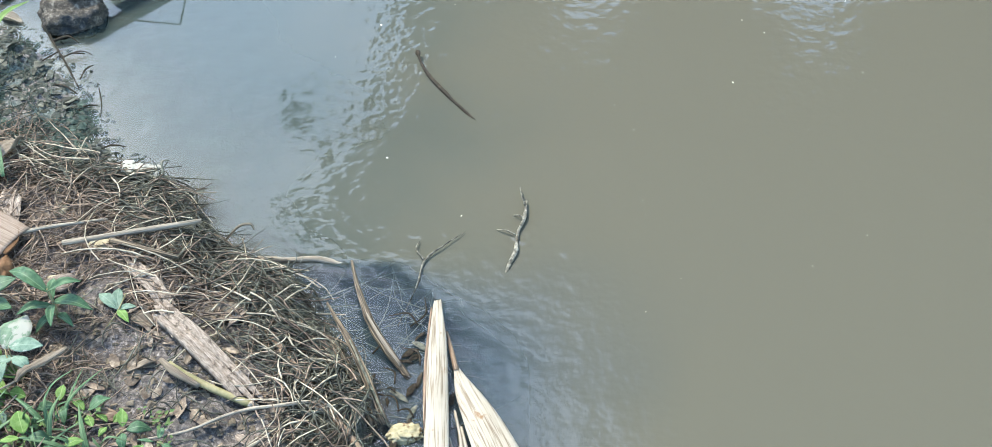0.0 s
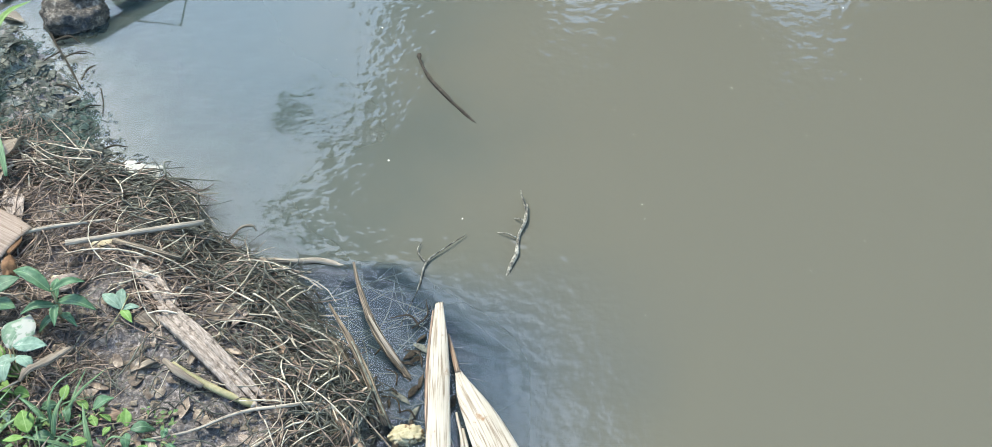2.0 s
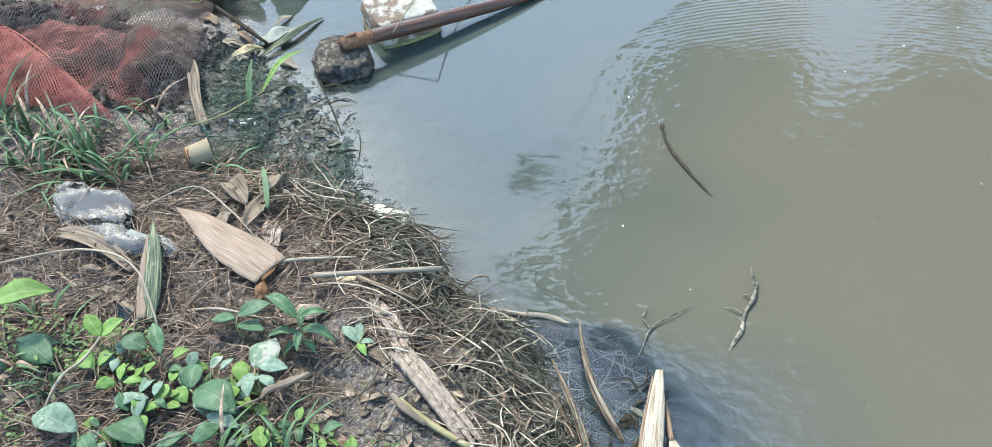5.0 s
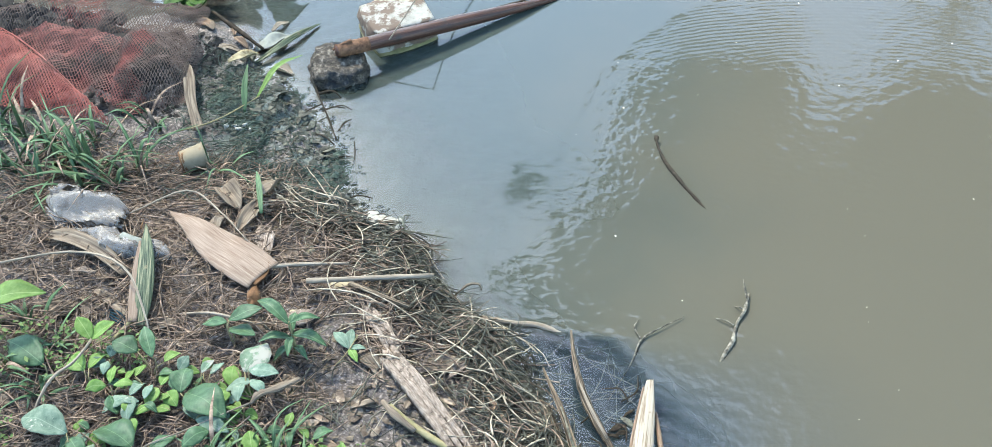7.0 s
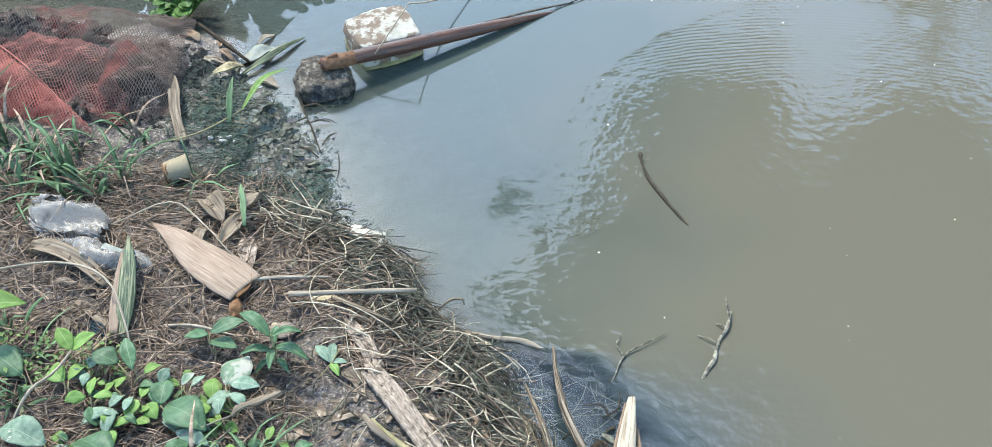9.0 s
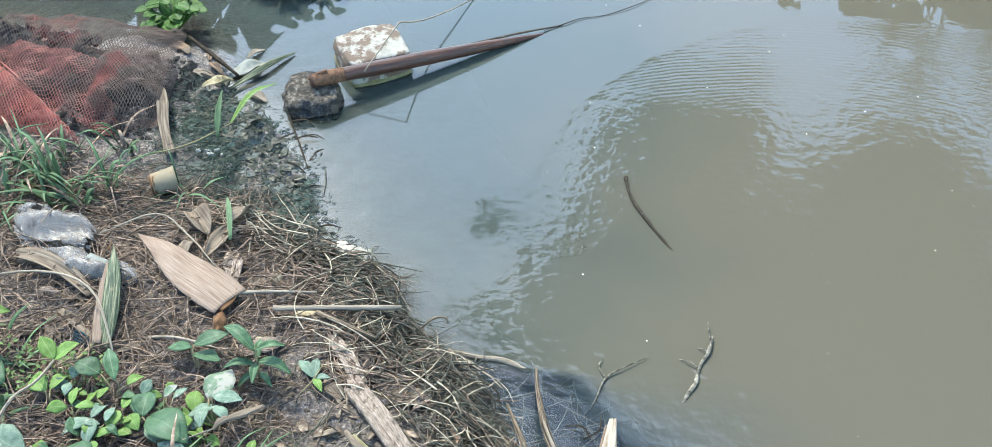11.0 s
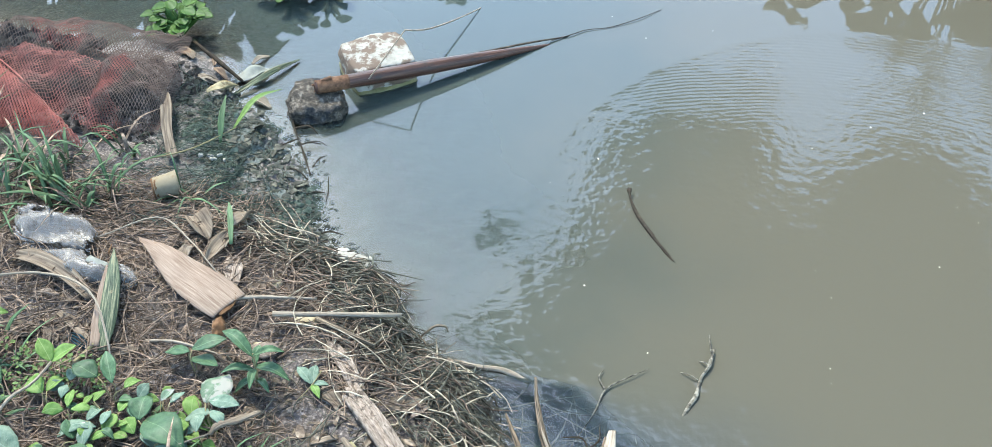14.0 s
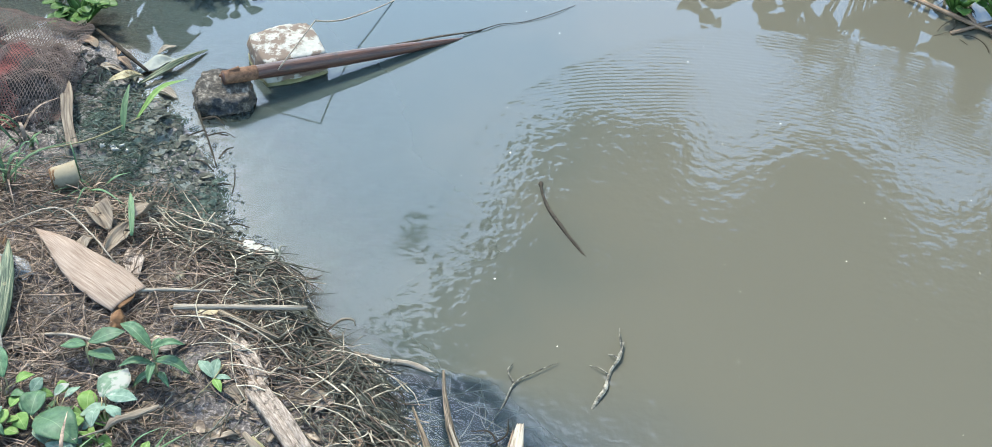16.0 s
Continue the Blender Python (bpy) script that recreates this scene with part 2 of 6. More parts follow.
WETROOT = mat("wet_roots", [(0.3, (0.024, 0.026, 0.022)), (0.7, (0.195, 0.192, 0.158))], 90, 0.55, 0.3, vary=0.9, blotch=14)
ALGAE = mat("algae_stems", [(0.3, (0.018, 0.03, 0.025)), (0.7, (0.088, 0.118, 0.098))], 70, 0.5, 0.3, vary=0.5, blotch=12)
SUNKEN = mat("sunken_stems", [(0.3, (0.17, 0.185, 0.18)), (0.7, (0.28, 0.295, 0.28))], 60, 0.6, 0.2)
CRUMB = mat("soil_crumbs", [(0.3, (0.0525, 0.045, 0.0375)), (0.7, (0.225, 0.188, 0.15))], 120, 0.9, 0.5, vary=0.5)
SCRAP = mat("plant_scraps", [(0.3, (0.07, 0.052, 0.042)), (0.5, (0.17, 0.135, 0.11)), (0.72, (0.43, 0.365, 0.305))], 70, 0.85, 0.5, vary=0.7, blotch=14)
BLACKSOIL = mat("black_soil", [(0.3, (0.018, 0.017, 0.018)), (0.7, (0.075, 0.07, 0.068))], 90, 0.9, 0.6, vary=0.4)
SHEATH = mat("dry_sheath", [(0.3, (0.145, 0.098, 0.07)), (0.5, (0.225, 0.17, 0.14)), (0.72, (0.315, 0.255, 0.215))], 320, 0.6, 0.6, 0.0012, coords="UV", stretch=(1, 0.05, 1), vary=0.25, blotch=16,
             stain=(0.22, 0.13, 0.08), stain_at=(0.64, 0.78), stain_scale=30, see=0.1)
CORN = mat("bleached_husk", [(0.37, (0.194, 0.149, 0.109)), (0.47, (0.363, 0.318, 0.268)), (0.72, (0.441, 0.403, 0.363))], 300, 0.6, 0.6, 0.0012, coords="UV", stretch=(1, 0.035, 1), vary=0.2, blotch=14,
           stain=(0.25, 0.15, 0.08), stain_at=(0.62, 0.72), stain_scale=26, see=0.08)
HALFGREEN = mat("half_green_sheath", [(0.38, (0.022, 0.034, 0.024)), (0.5, (0.08, 0.105, 0.07)), (0.64, (0.24, 0.235, 0.16))], 300, 0.6, 0.5, 0.001, coords="UV", stretch=(1, 0.05, 1), vary=0.3, stain=(0.22, 0.18, 0.11),
                stain_at=(0.6, 0.72))
DEADLEAF = mat("dead_leaf", [(0.3, (0.09, 0.068, 0.054)), (0.5, (0.195, 0.16, 0.13)), (0.72, (0.32, 0.275, 0.23))], 260, 0.8, 0.7, 0.0015, coords="UV", stretch=(1, 0.05, 1), vary=0.35, see=0.05,
               stain=(0.1, 0.075, 0.055), stain_at=(0.6, 0.75), stain_scale=40)
GREYWOOD = mat("rotten_wood", [(0.3, (0.12, 0.092, 0.078)), (0.48, (0.25, 0.205, 0.18)), (0.7, (0.4, 0.34, 0.305))], 420, 0.9, 1.0, 0.003, coords="UV", stretch=(1, 0.18, 1), vary=0.35,
               stain=(0.1, 0.078, 0.065), stain_at=(0.52, 0.66), stain_scale=55)
TWIG = mat("pale_twig", [(0.3, (0.13, 0.106, 0.085)), (0.5, (0.29, 0.25, 0.212)), (0.72, (0.43, 0.38, 0.325))], 350, 0.8, 0.7, 0.0015, coords="UV", stretch=(1, 0.05, 1), vary=0.3, stain=(0.13, 0.1, 0.075), stain_at=(0.6, 0.72), stain_scale=60)
BROWNSTICK = mat("brown_stick", [(0.3, (0.085, 0.055, 0.04)), (0.5, (0.22, 0.155, 0.115)), (0.72, (0.38, 0.29, 0.22))], 350, 0.75, 0.7, 0.0015, coords="UV", stretch=(1, 0.05, 1), vary=0.3)
DARKTWIG = mat("dark_twig", [(0.3, (0.018, 0.015, 0.012)), (0.6, (0.055, 0.044, 0.034)), (0.75, (0.16, 0.135, 0.11))], 110, 0.85, 0.5)
WATERTWIG = mat("scaly_twig", [(0.35, (0.028, 0.024, 0.02)), (0.5, (0.13, 0.12, 0.1)), (0.66, (0.34, 0.32, 0.28))], 130, 0.6, 0.6)
POLE = mat("reddish_stalk", [(0.3, (0.026, 0.014, 0.011)), (0.5, (0.06, 0.03, 0.023)), (0.75, (0.13, 0.072, 0.052))], 220, 0.45, 0.5, 0.0015, coords="UV", stretch=(1, 0.05, 1), vary=0.35, spec=0.2,
           stain=(0.05, 0.035, 0.03), stain_at=(0.56, 0.7), stain_scale=18)
POLEEND = mat("split_wood", [(0.3, (0.06, 0.032, 0.022)), (0.7, (0.22, 0.13, 0.085))], 90, 0.85, 0.7)
FOAM = mat("weathered_foam", [(0.3, (0.256, 0.25, 0.23)), (0.7, (0.397, 0.39, 0.384))], 60, 0.8, 0.5, vary=0.1, stain=(0.15, 0.115, 0.095), stain_at=(0.45, 0.54), stain_scale=26)
SLIME = mat("yellow_slime", [(0.3, (0.14, 0.13, 0.065)), (0.7, (0.26, 0.24, 0.13))], 60, 0.45, 0.3)
CLOD = mat("grey_clod", [(0.3, (0.02, 0.019, 0.019)), (0.52, (0.085, 0.075, 0.066)), (0.75, (0.3, 0.275, 0.25))], 90, 0.85, 0.9, 0.005, vary=0.3,
           stain=(0.03, 0.034, 0.042), stain_at=(0.54, 0.66), stain_scale=12)
NETMID = mat("dull_red_mesh", [(0.3, (0.16, 0.065, 0.06)), (0.7, (0.33, 0.15, 0.135))], 30, 0.75, 0.1, vary=0.35, stain=(0.14, 0.09, 0.08), stain_at=(0.5, 0.66), stain_scale=9)
NETRED = mat("red_mesh", [(0.3, (0.27, 0.08, 0.068)), (0.7, (0.43, 0.175, 0.155))], 30, 0.65, 0.1, vary=0.35, stain=(0.36, 0.17, 0.15), stain_at=(0.5, 0.7), stain_scale=11)
NETDIRT = mat("muddy_mesh", [(0.3, (0.085, 0.063, 0.056)), (0.7, (0.22, 0.165, 0.15))], 30, 0.8, 0.1, vary=0.4, stain=(0.22, 0.085, 0.078), stain_at=(0.54, 0.68), stain_scale=8)
LEAF = mat("green_leaflet", [(0.3, (0.04, 0.088, 0.045)), (0.7, (0.095, 0.17, 0.09))], 90, 0.5, 0.4, 0.0008, vary=0.4, spec=0.12, see=0.12, rib=(0.2, 0.3, 0.17),
           stain=(0.22, 0.24, 0.2), stain_at=(0.66, 0.8), stain_scale=45)
LEAFPALE = mat("blue_green_leaflet", [(0.3, (0.1, 0.165, 0.13)), (0.7, (0.235, 0.31, 0.255))], 90, 0.65, 0.4, 0.0008, vary=0.3, see=0.12, rib=(0.3, 0.38, 0.32),
               stain=(0.42, 0.43, 0.39), stain_at=(0.58, 0.7), stain_scale=50)
LEAFNEW = mat("young_leaflet", [(0.3, (0.115, 0.215, 0.046)), (0.7, (0.21, 0.315, 0.11))], 90, 0.55, 0.4, 0.0008, vary=0.3, see=0.2, rib=(0.36, 0.46, 0.22))
LEAFDUST = mat("dusty_leaflet", [(0.3, (0.1, 0.16, 0.11)), (0.7, (0.2, 0.27, 0.2))], 90, 0.7, 0.4, 0.0008, vary=0.25, see=0.1, rib=(0.3, 0.38, 0.32),
               stain=(0.3, 0.3, 0.285), stain_at=(0.46, 0.54), stain_scale=32)
GRASS = mat("grass_blade", [(0.3, (0.06, 0.115, 0.065)), (0.7, (0.17, 0.25, 0.14))], 600, 0.5, 0.3, 0.0005, coords="UV", stretch=(1, 0.05, 1), vary=0.45, see=0.2)
HERB = mat("herb_leaf", [(0.3, (0.09, 0.15, 0.055)), (0.7, (0.2, 0.28, 0.12))], 60, 0.7, 0.2, vary=0.5, see=0.15)
STEM = mat("green_stem", [(0.3, (0.17, 0.165, 0.08)), (0.7, (0.323, 0.277, 0.176))], 60, 0.6, 0.2)
HYACINTH = mat("hyacinth_leaf", [(0.3, (0.03, 0.078, 0.015)), (0.7, (0.095, 0.18, 0.042))], 40, 0.5, 0.2, 0.0008, vary=0.3, spec=0.1, see=0.15)
YELLOW = mat("yellow_leaf", [(0.3, (0.33, 0.29, 0.18)), (0.7, (0.5, 0.46, 0.33))], 90, 0.7, 0.5, vary=0.35, stain=(0.16, 0.1, 0.05), stain_at=(0.5, 0.66), stain_scale=70)
CREAM = mat("cream_shell", [(0.3, (0.336, 0.288, 0.2)), (0.7, (0.528, 0.472, 0.36))], 70, 0.8, 0.6)
LIME = mat("white_lime", [(0.3, (0.3, 0.29, 0.27)), (0.7, (0.5, 0.49, 0.465))], 80, 0.9, 0.7, stain=(0.4, 0.37, 0.33))
TUBEWALL = mat("stained_card", [(0.3, (0.21, 0.175, 0.122)), (0.7, (0.33, 0.288, 0.218))], 40, 0.75, 0.3, vary=0.3, stain=(0.2, 0.12, 0.06), stain_at=(0.52, 0.7), stain_scale=40)
RUST = mat("rusty_wood", [(0.3, (0.09, 0.046, 0.025)), (0.7, (0.21, 0.125, 0.07))], 70, 0.85, 0.5)
BLUE = mat("blue_fibre", [(0.3, (0.006, 0.022, 0.035)), (0.7, (0.018, 0.055, 0.08))], 80, 0.6, 0.3)
SCUM = mat("pale_fleck", [(0.3, (0.6, 0.58, 0.52)), (0.7, (0.78, 0.76, 0.7))], 80, 0.6, 0.2)
FOLIAGE = mat("tree_foliage", [(0.3, (0.03, 0.06, 0.02)), (0.7, (0.07, 0.12, 0.04))], 6, 0.5, 0.1, vary=0.4)
BARK = mat("tree_bark", [(0.3, (0.07, 0.055, 0.045)), (0.7, (0.2, 0.165, 0.135))], 12, 0.9, 0.8, 0.01)

# ---- ground shape ----
SHORE = [(-40, 2.6), (-2.6, 2.45), (-1.8, 2.47), (-1.5, 2.46), (-1.33, 2.47), (-1.25, 2.43), (-1.153, 2.356), (-1.05, 2.28), (-0.95, 2.22),
         (-0.87, 2.15), (-0.80, 2.05), (-0.745, 1.95), (-0.66, 1.845), (-0.535, 1.79), (-0.49, 1.69), (-0.41, 1.63), (-0.31, 1.555),
         (-0.275, 1.48), (-0.21, 1.41), (-0.155, 1.32), (-0.15, 1.25), (-0.12, 1.1), (0.05, 0.9), (0.45, 0.6), (1.5, 0.35), (40, -2)]
rng = np.random.default_rng(11)
LATTICE = rng.random((512, 512))


def vnoise(x, y, scale, shift=0):
    """Smooth noise from -1 to 1 with features of 1/scale metres."""
    u, v = x * scale + 200.3 + shift * 17.7, y * scale + 180.7 + shift * 9.1
    i, j = np.floor(u).astype(int), np.floor(v).astype(int)
    f, g = u - i, v - j
    f, g = f * f * (3 - 2 * f), g * g * (3 - 2 * g)
    a, b = LATTICE[i % 512, j % 512], LATTICE[(i + 1) % 512, j % 512]
    c, d = LATTICE[i % 512, (j + 1) % 512], LATTICE[(i + 1) % 512, (j + 1) % 512]
    return 2 * ((a * (1 - f) + b * f) * (1 - g) + (c * (1 - f) + d * f) * g) - 1


def smooth(v, lo, hi):
    t = np.clip((v - lo) / (hi - lo), 0, 1)
    return t * t * (3 - 2 * t)


def shore_distance(x, y):
    """Metres inland from the near shore; negative over the water."""
    x = x + 0.018 * vnoise(x, y, 9, 1) + 0.009 * vnoise(x, y, 26, 2)
    y = y + 0.018 * vnoise(x, y, 9, 3) + 0.009 * vnoise(x, y, 26, 4)
    best = np.full(x.shape, 1e9)
    inside = np.zeros(x.shape, bool)
    ring = SHORE + [(40, -90), (-40, -90)]
    for k, (ax, ay) in enumerate(ring):
        bx, by = ring[(k + 1) % len(ring)]
        if k < len(SHORE) - 1:
            dx, dy = bx - ax, by - ay
            t = np.clip(((x - ax) * dx + (y - ay) * dy) / (dx * dx + dy * dy), 0, 1)
            best = np.minimum(best, np.hypot(x - ax - t * dx, y - ay - t * dy))
        if ay != by:
            inside ^= ((ay > y) != (by > y)) & (x < (bx - ax) * (y - ay) / (by - ay) + ax)
    return np.where(inside, best, -best)


def heights(x, y):
    x, y = np.asarray(x, float), np.asarray(y, float)
    d = shore_distance(x, y)
    north = smooth(y, 1.7, 1.95)
    lip = 0.05 - 0.03 * north
    land = lip * (1 - np.exp(-np.maximum(d, 0) / (0.035 + 0.05 * north))) + 0.035 * np.minimum(np.maximum(d, 0), 2.5)
    bed = -np.minimum(np.maximum(-d, 0) * (0.6 - 0.42 * north), 0.6) - 0.004 * (d < 0)
    z = np.where(d > 0, land, bed)
    z += 0.055 * np.exp(-(((x + 1.45) / 0.2) ** 2 + ((y - 2.22) / 0.13) ** 2))          # heap under the net
    z += 0.03 * np.exp(-(((x + 1.2) / 0.09) ** 2 + ((y - 2.41) / 0.07) ** 2))          # mud shoal
    far = y - (3.75 + 0.12 * np.sin(1.7 * x) + 0.05 * np.sin(4.1 * x + 1))
    z = np.where(far > -0.4, np.maximum(z, 0.12 * (1 - np.exp(-np.maximum(far, 0) / 0.15)) + 0.3 * np.minimum(far, 0) + 0.02 * np.minimum(np.maximum(far, 0), 8)), z)
    left = np.maximum(0, -x - 3.2)
    z = np.where((y > 2.4), np.maximum(z, np.minimum(left * 0.5, 0.25) - 0.3 * (left <= 0)), z)
    amp = np.where(z > 0, 1.0, 0.35)
    z += amp * (0.007 * vnoise(x, y, 8, 5) + 0.005 * vnoise(x, y, 21, 6) + 0.004 * vnoise(x, y, 55, 7) + 0.0035 * vnoise(x, y, 85, 9))
    return z


def gz(x, y):
    return float(heights(np.array([x]), np.array([y]))[0])


def on(x, y, h=0.0):
    return Vector((x, y, max(gz(x, y), -0.004) + h))


# ---- builders ----


def graded(lo, hi, step, far, grow=1.35):
    core = list(np.arange(lo, hi + step / 2, step))
    for sign, end in ((-1, 0), (1, 1)):
        s, v, ext = step, core[0] if sign < 0 else core[-1], []
        while abs(v) < far:
            s *= grow
            v += sign * s
            ext.append(v)
        core = ext[::-1] + core if sign < 0 else core + ext
    return np.array(core)


def mesh_object(name, verts, faces, material, smooth_it=True):
    me = bpy.data.meshes.new(name)
    me.from_pydata([tuple(v) for v in verts], [], [tuple(f) for f in faces])
    me.materials.append(material)
    if smooth_it:
        me.polygons.foreach_set("use_smooth", [True] * len(me.polygons))
    me.update()
    return new(name, me)


def sheet(name, xs, ys, zs, material):
    nx, ny = len(xs), len(ys)
    X, Y = np.meshgrid(xs, ys)
    verts = np.stack([X.ravel(), Y.ravel(), zs.ravel()], 1)
    idx = np.arange(nx * ny).reshape(ny, nx)
    faces = np.stack([idx[:-1, :-1].ravel(), idx[:-1, 1:].ravel(), idx[1:, 1:].ravel(), idx[1:, :-1].ravel()], 1)
    return mesh_object(name, verts.tolist(), faces.tolist(), material)


def spline(pts, n):
    """n points on a smooth curve through pts."""
    P = [Vector(p) for p in pts]
    if len(P) == 2:
        return [P[0].lerp(P[1], i / (n - 1)) for i in range(n)]
    Q = [2 * P[0] - P[1]] + P + [2 * P[-1] - P[-2]]
    out = []
    for i in range(n):
        s = i / (n - 1) * (len(P) - 1)
        k = min(int(s), len(P) - 2)
        t = s - k
        a, b, c, d = Q[k:k + 4]
        out.append(0.5 * (2 * b + (c - a) * t + (2 * a - 5 * b + 4 * c - d) * t * t + (3 * b - a - 3 * c + d) * t ** 3))
    return out


def profile(vals, n):
    return list(np.interp(np.linspace(0, 1, n), np.linspace(0, 1, len(vals)), vals))


def tube(pts, radii, sides=7, n=None, rough=0.0, seed=0, flat=1.0):
    """A closed tapered stem through pts. rough: uneven radius; flat: height over width."""
    n = n or max(4, 4 * (len(pts) - 1) + 1)
    C, R = spline(pts, n), profile(radii, n)
    rnd = random.Random(seed)
    bm = bmesh.new()
    rings, side = [], None
    uv = bm.loops.layers.uv.new("UVMap")
    run, at = 0.0, []
    for i, c in enumerate(C):
        t = (C[min(i + 1, n - 1)] - C[max(i - 1, 0)]).normalized()
        ref = Vector((0, 0, 1)) if abs(t.z) < 0.9 else Vector((1, 0, 0))
        s = t.cross(ref).normalized() if side is None else (side - t * side.dot(t)).normalized()
        side = s
        u = s.cross(t)
        run += (c - C[i - 1]).length if i else 0
        at.append(run)
        k = [1 + rough * rnd.uniform(-1, 1) for _ in range(sides)]
        rings.append([bm.verts.new(c + (s * math.cos(a) + u * math.sin(a) * flat) * R[i] * k[j])
                      for j, a in enumerate(2 * math.pi * q / sides for q in range(sides))])
    girth = 2 * math.pi * max(R) / sides
    for i, (a, b) in enumerate(zip(rings, rings[1:])):
        for j in range(sides):
            f = bm.faces.new((a[j], a[(j + 1) % sides], b[(j + 1) % sides], b[j]))
            for lp, q in zip(f.loops, ((j, i), (j + 1, i), (j + 1, i + 1), (j, i + 1))):
                lp[uv].uv = (q[0] * girth + seed * 0.37, at[q[1]] + seed * 0.21)
    bm.faces.new(rings[0][::-1])
    bm.faces.new(rings[-1])
    bmesh.ops.recalc_face_normals(bm, faces=bm.faces)
    return bm


def blade(pts, widths, cup=0.25, thick=0.0012, n=14, cols=6, twist=0.0, rib=0.0, wave=0.0, seed=0, up=(0, 0, 1), jag=0.0, crease=0.0):
    """A leaf, husk or slat: a strip along pts, widths across, cupped upwards (or down when negative), with ribs, waves and thickness."""
    C, W = spline(pts, n), profile(widths, n)
    rnd = random.Random(seed)
    ph = rnd.uniform(0, 6)
    bm = bmesh.new()
    tops, bots = [], []
    uv = bm.loops.layers.uv.new("UVMap")
    place, run = {}, rnd.uniform(0, 3)
    for i, c in enumerate(C):
        run += (c - C[i - 1]).length if i else 0
        t = (C[min(i + 1, n - 1)] - C[max(i - 1, 0)]).normalized()
        s = t.cross(Vector(up)).normalized()
        tw = twist if isinstance(twist, (int, float)) else np.interp(i / (n - 1), np.linspace(0, 1, len(twist)), twist)
        s = Matrix.Rotation(radians(tw), 3, t) @ s
        u = s.cross(t)
        ta, tb = [], []
        for j in range(cols + 1):
            q = 2 * j / cols - 1
            w = W[i] / 2
            h = cup * w * q * q + (rib if j % 2 else 0) + wave * w * math.sin(3.1 * q + 9 * i / n + ph)
            e = t * (rnd.uniform(-jag, jag) if i in (0, n - 1) else 0)
            p = c + s * w * q + u * (h + crease * rnd.gauss(0, 1)) + e
            ta.append(bm.verts.new(p + u * thick / 2))
            tb.append(bm.verts.new(p - u * thick / 2))
            place[ta[-1]] = place[tb[-1]] = (w * q, run)
        tops.append(ta)
        bots.append(tb)
    for i in range(n - 1):
        for j in range(cols):
            bm.faces.new((tops[i][j], tops[i][j + 1], tops[i + 1][j + 1], tops[i + 1][j]))
            bm.faces.new((bots[i][j + 1], bots[i][j], bots[i + 1][j], bots[i + 1][j + 1]))
        bm.faces.new((tops[i][0], tops[i + 1][0], bots[i + 1][0], bots[i][0]))
        bm.faces.new((tops[i + 1][cols], tops[i][cols], bots[i][cols], bots[i + 1][cols]))
    for j in range(cols):
        bm.faces.new((tops[0][j + 1], tops[0][j], bots[0][j], bots[0][j + 1]))
        bm.faces.new((tops[-1][j], tops[-1][j + 1], bots[-1][j + 1], bots[-1][j]))
    for f in bm.faces:
        for lp in f.loops:
            lp[uv].uv = place[lp.vert]
    bmesh.ops.recalc_face_normals(bm, faces=bm.faces)
    return bm


def lump(c, size, rough=0.15, sub=3, seed=0, freq=3.0, turn=0.0, square=0.0):
    """An uneven rounded body. square pushes it towards a box."""
    bm = bmesh.new()
    bmesh.ops.create_icosphere(bm, subdivisions=sub, radius=1.0)
    off = Vector((seed * 3.7, seed * 1.9, seed * 5.3))
    R = Matrix.Rotation(radians(turn), 3, "Z")
    for v in bm.verts:
        d = v.co.normalized()
        m = max(abs(d.x), abs(d.y), abs(d.z))
        r = 1 + square * (1 / m - 1)
        r *= 1 + rough * noise.noise(d * freq + off) + 0.4 * rough * noise.noise(d * freq * 3 + off)
        v.co = Vector(c) + R @ Vector((d.x * r * size[0], d.y * r * size[1], d.z * r * size[2]))
    return bm


def thing(name, base, label, category, group="", kind=""):
    ob = new(name)
    ob.location = base
    ob.empty_display_size = 0.02
    return tagged(ob, label, category, group, kind)


def part(name, bm, material, parent, label="", shade=True):
    """Links a bmesh, given in world metres, as one mesh under a thing or a part."""
    base = Vector((0, 0, 0))
    o = parent
    while o:
        base += o.location
        o = o.parent
    bmesh.ops.translate(bm, verts=bm.verts, vec=-base)
    me = bpy.data.meshes.new(name)
    bm.to_mesh(me)
    bm.free()
    me.materials.append(material)
    me.polygons.foreach_set("use_smooth", [shade] * len(me.polygons))
    ob = new(name, me)
    ob.parent = parent
    return tagged(ob, label)


def single(name, bm, material, base, label, category, group="", shade=True, kind=""):
    """A thing that is one mesh."""
    ob = part(name, bm, material, None, shade=shade)
    ob.data.transform(Matrix.Translation(-Vector(base)))
    ob.location = base
    return tagged(ob, label, category, group, kind)


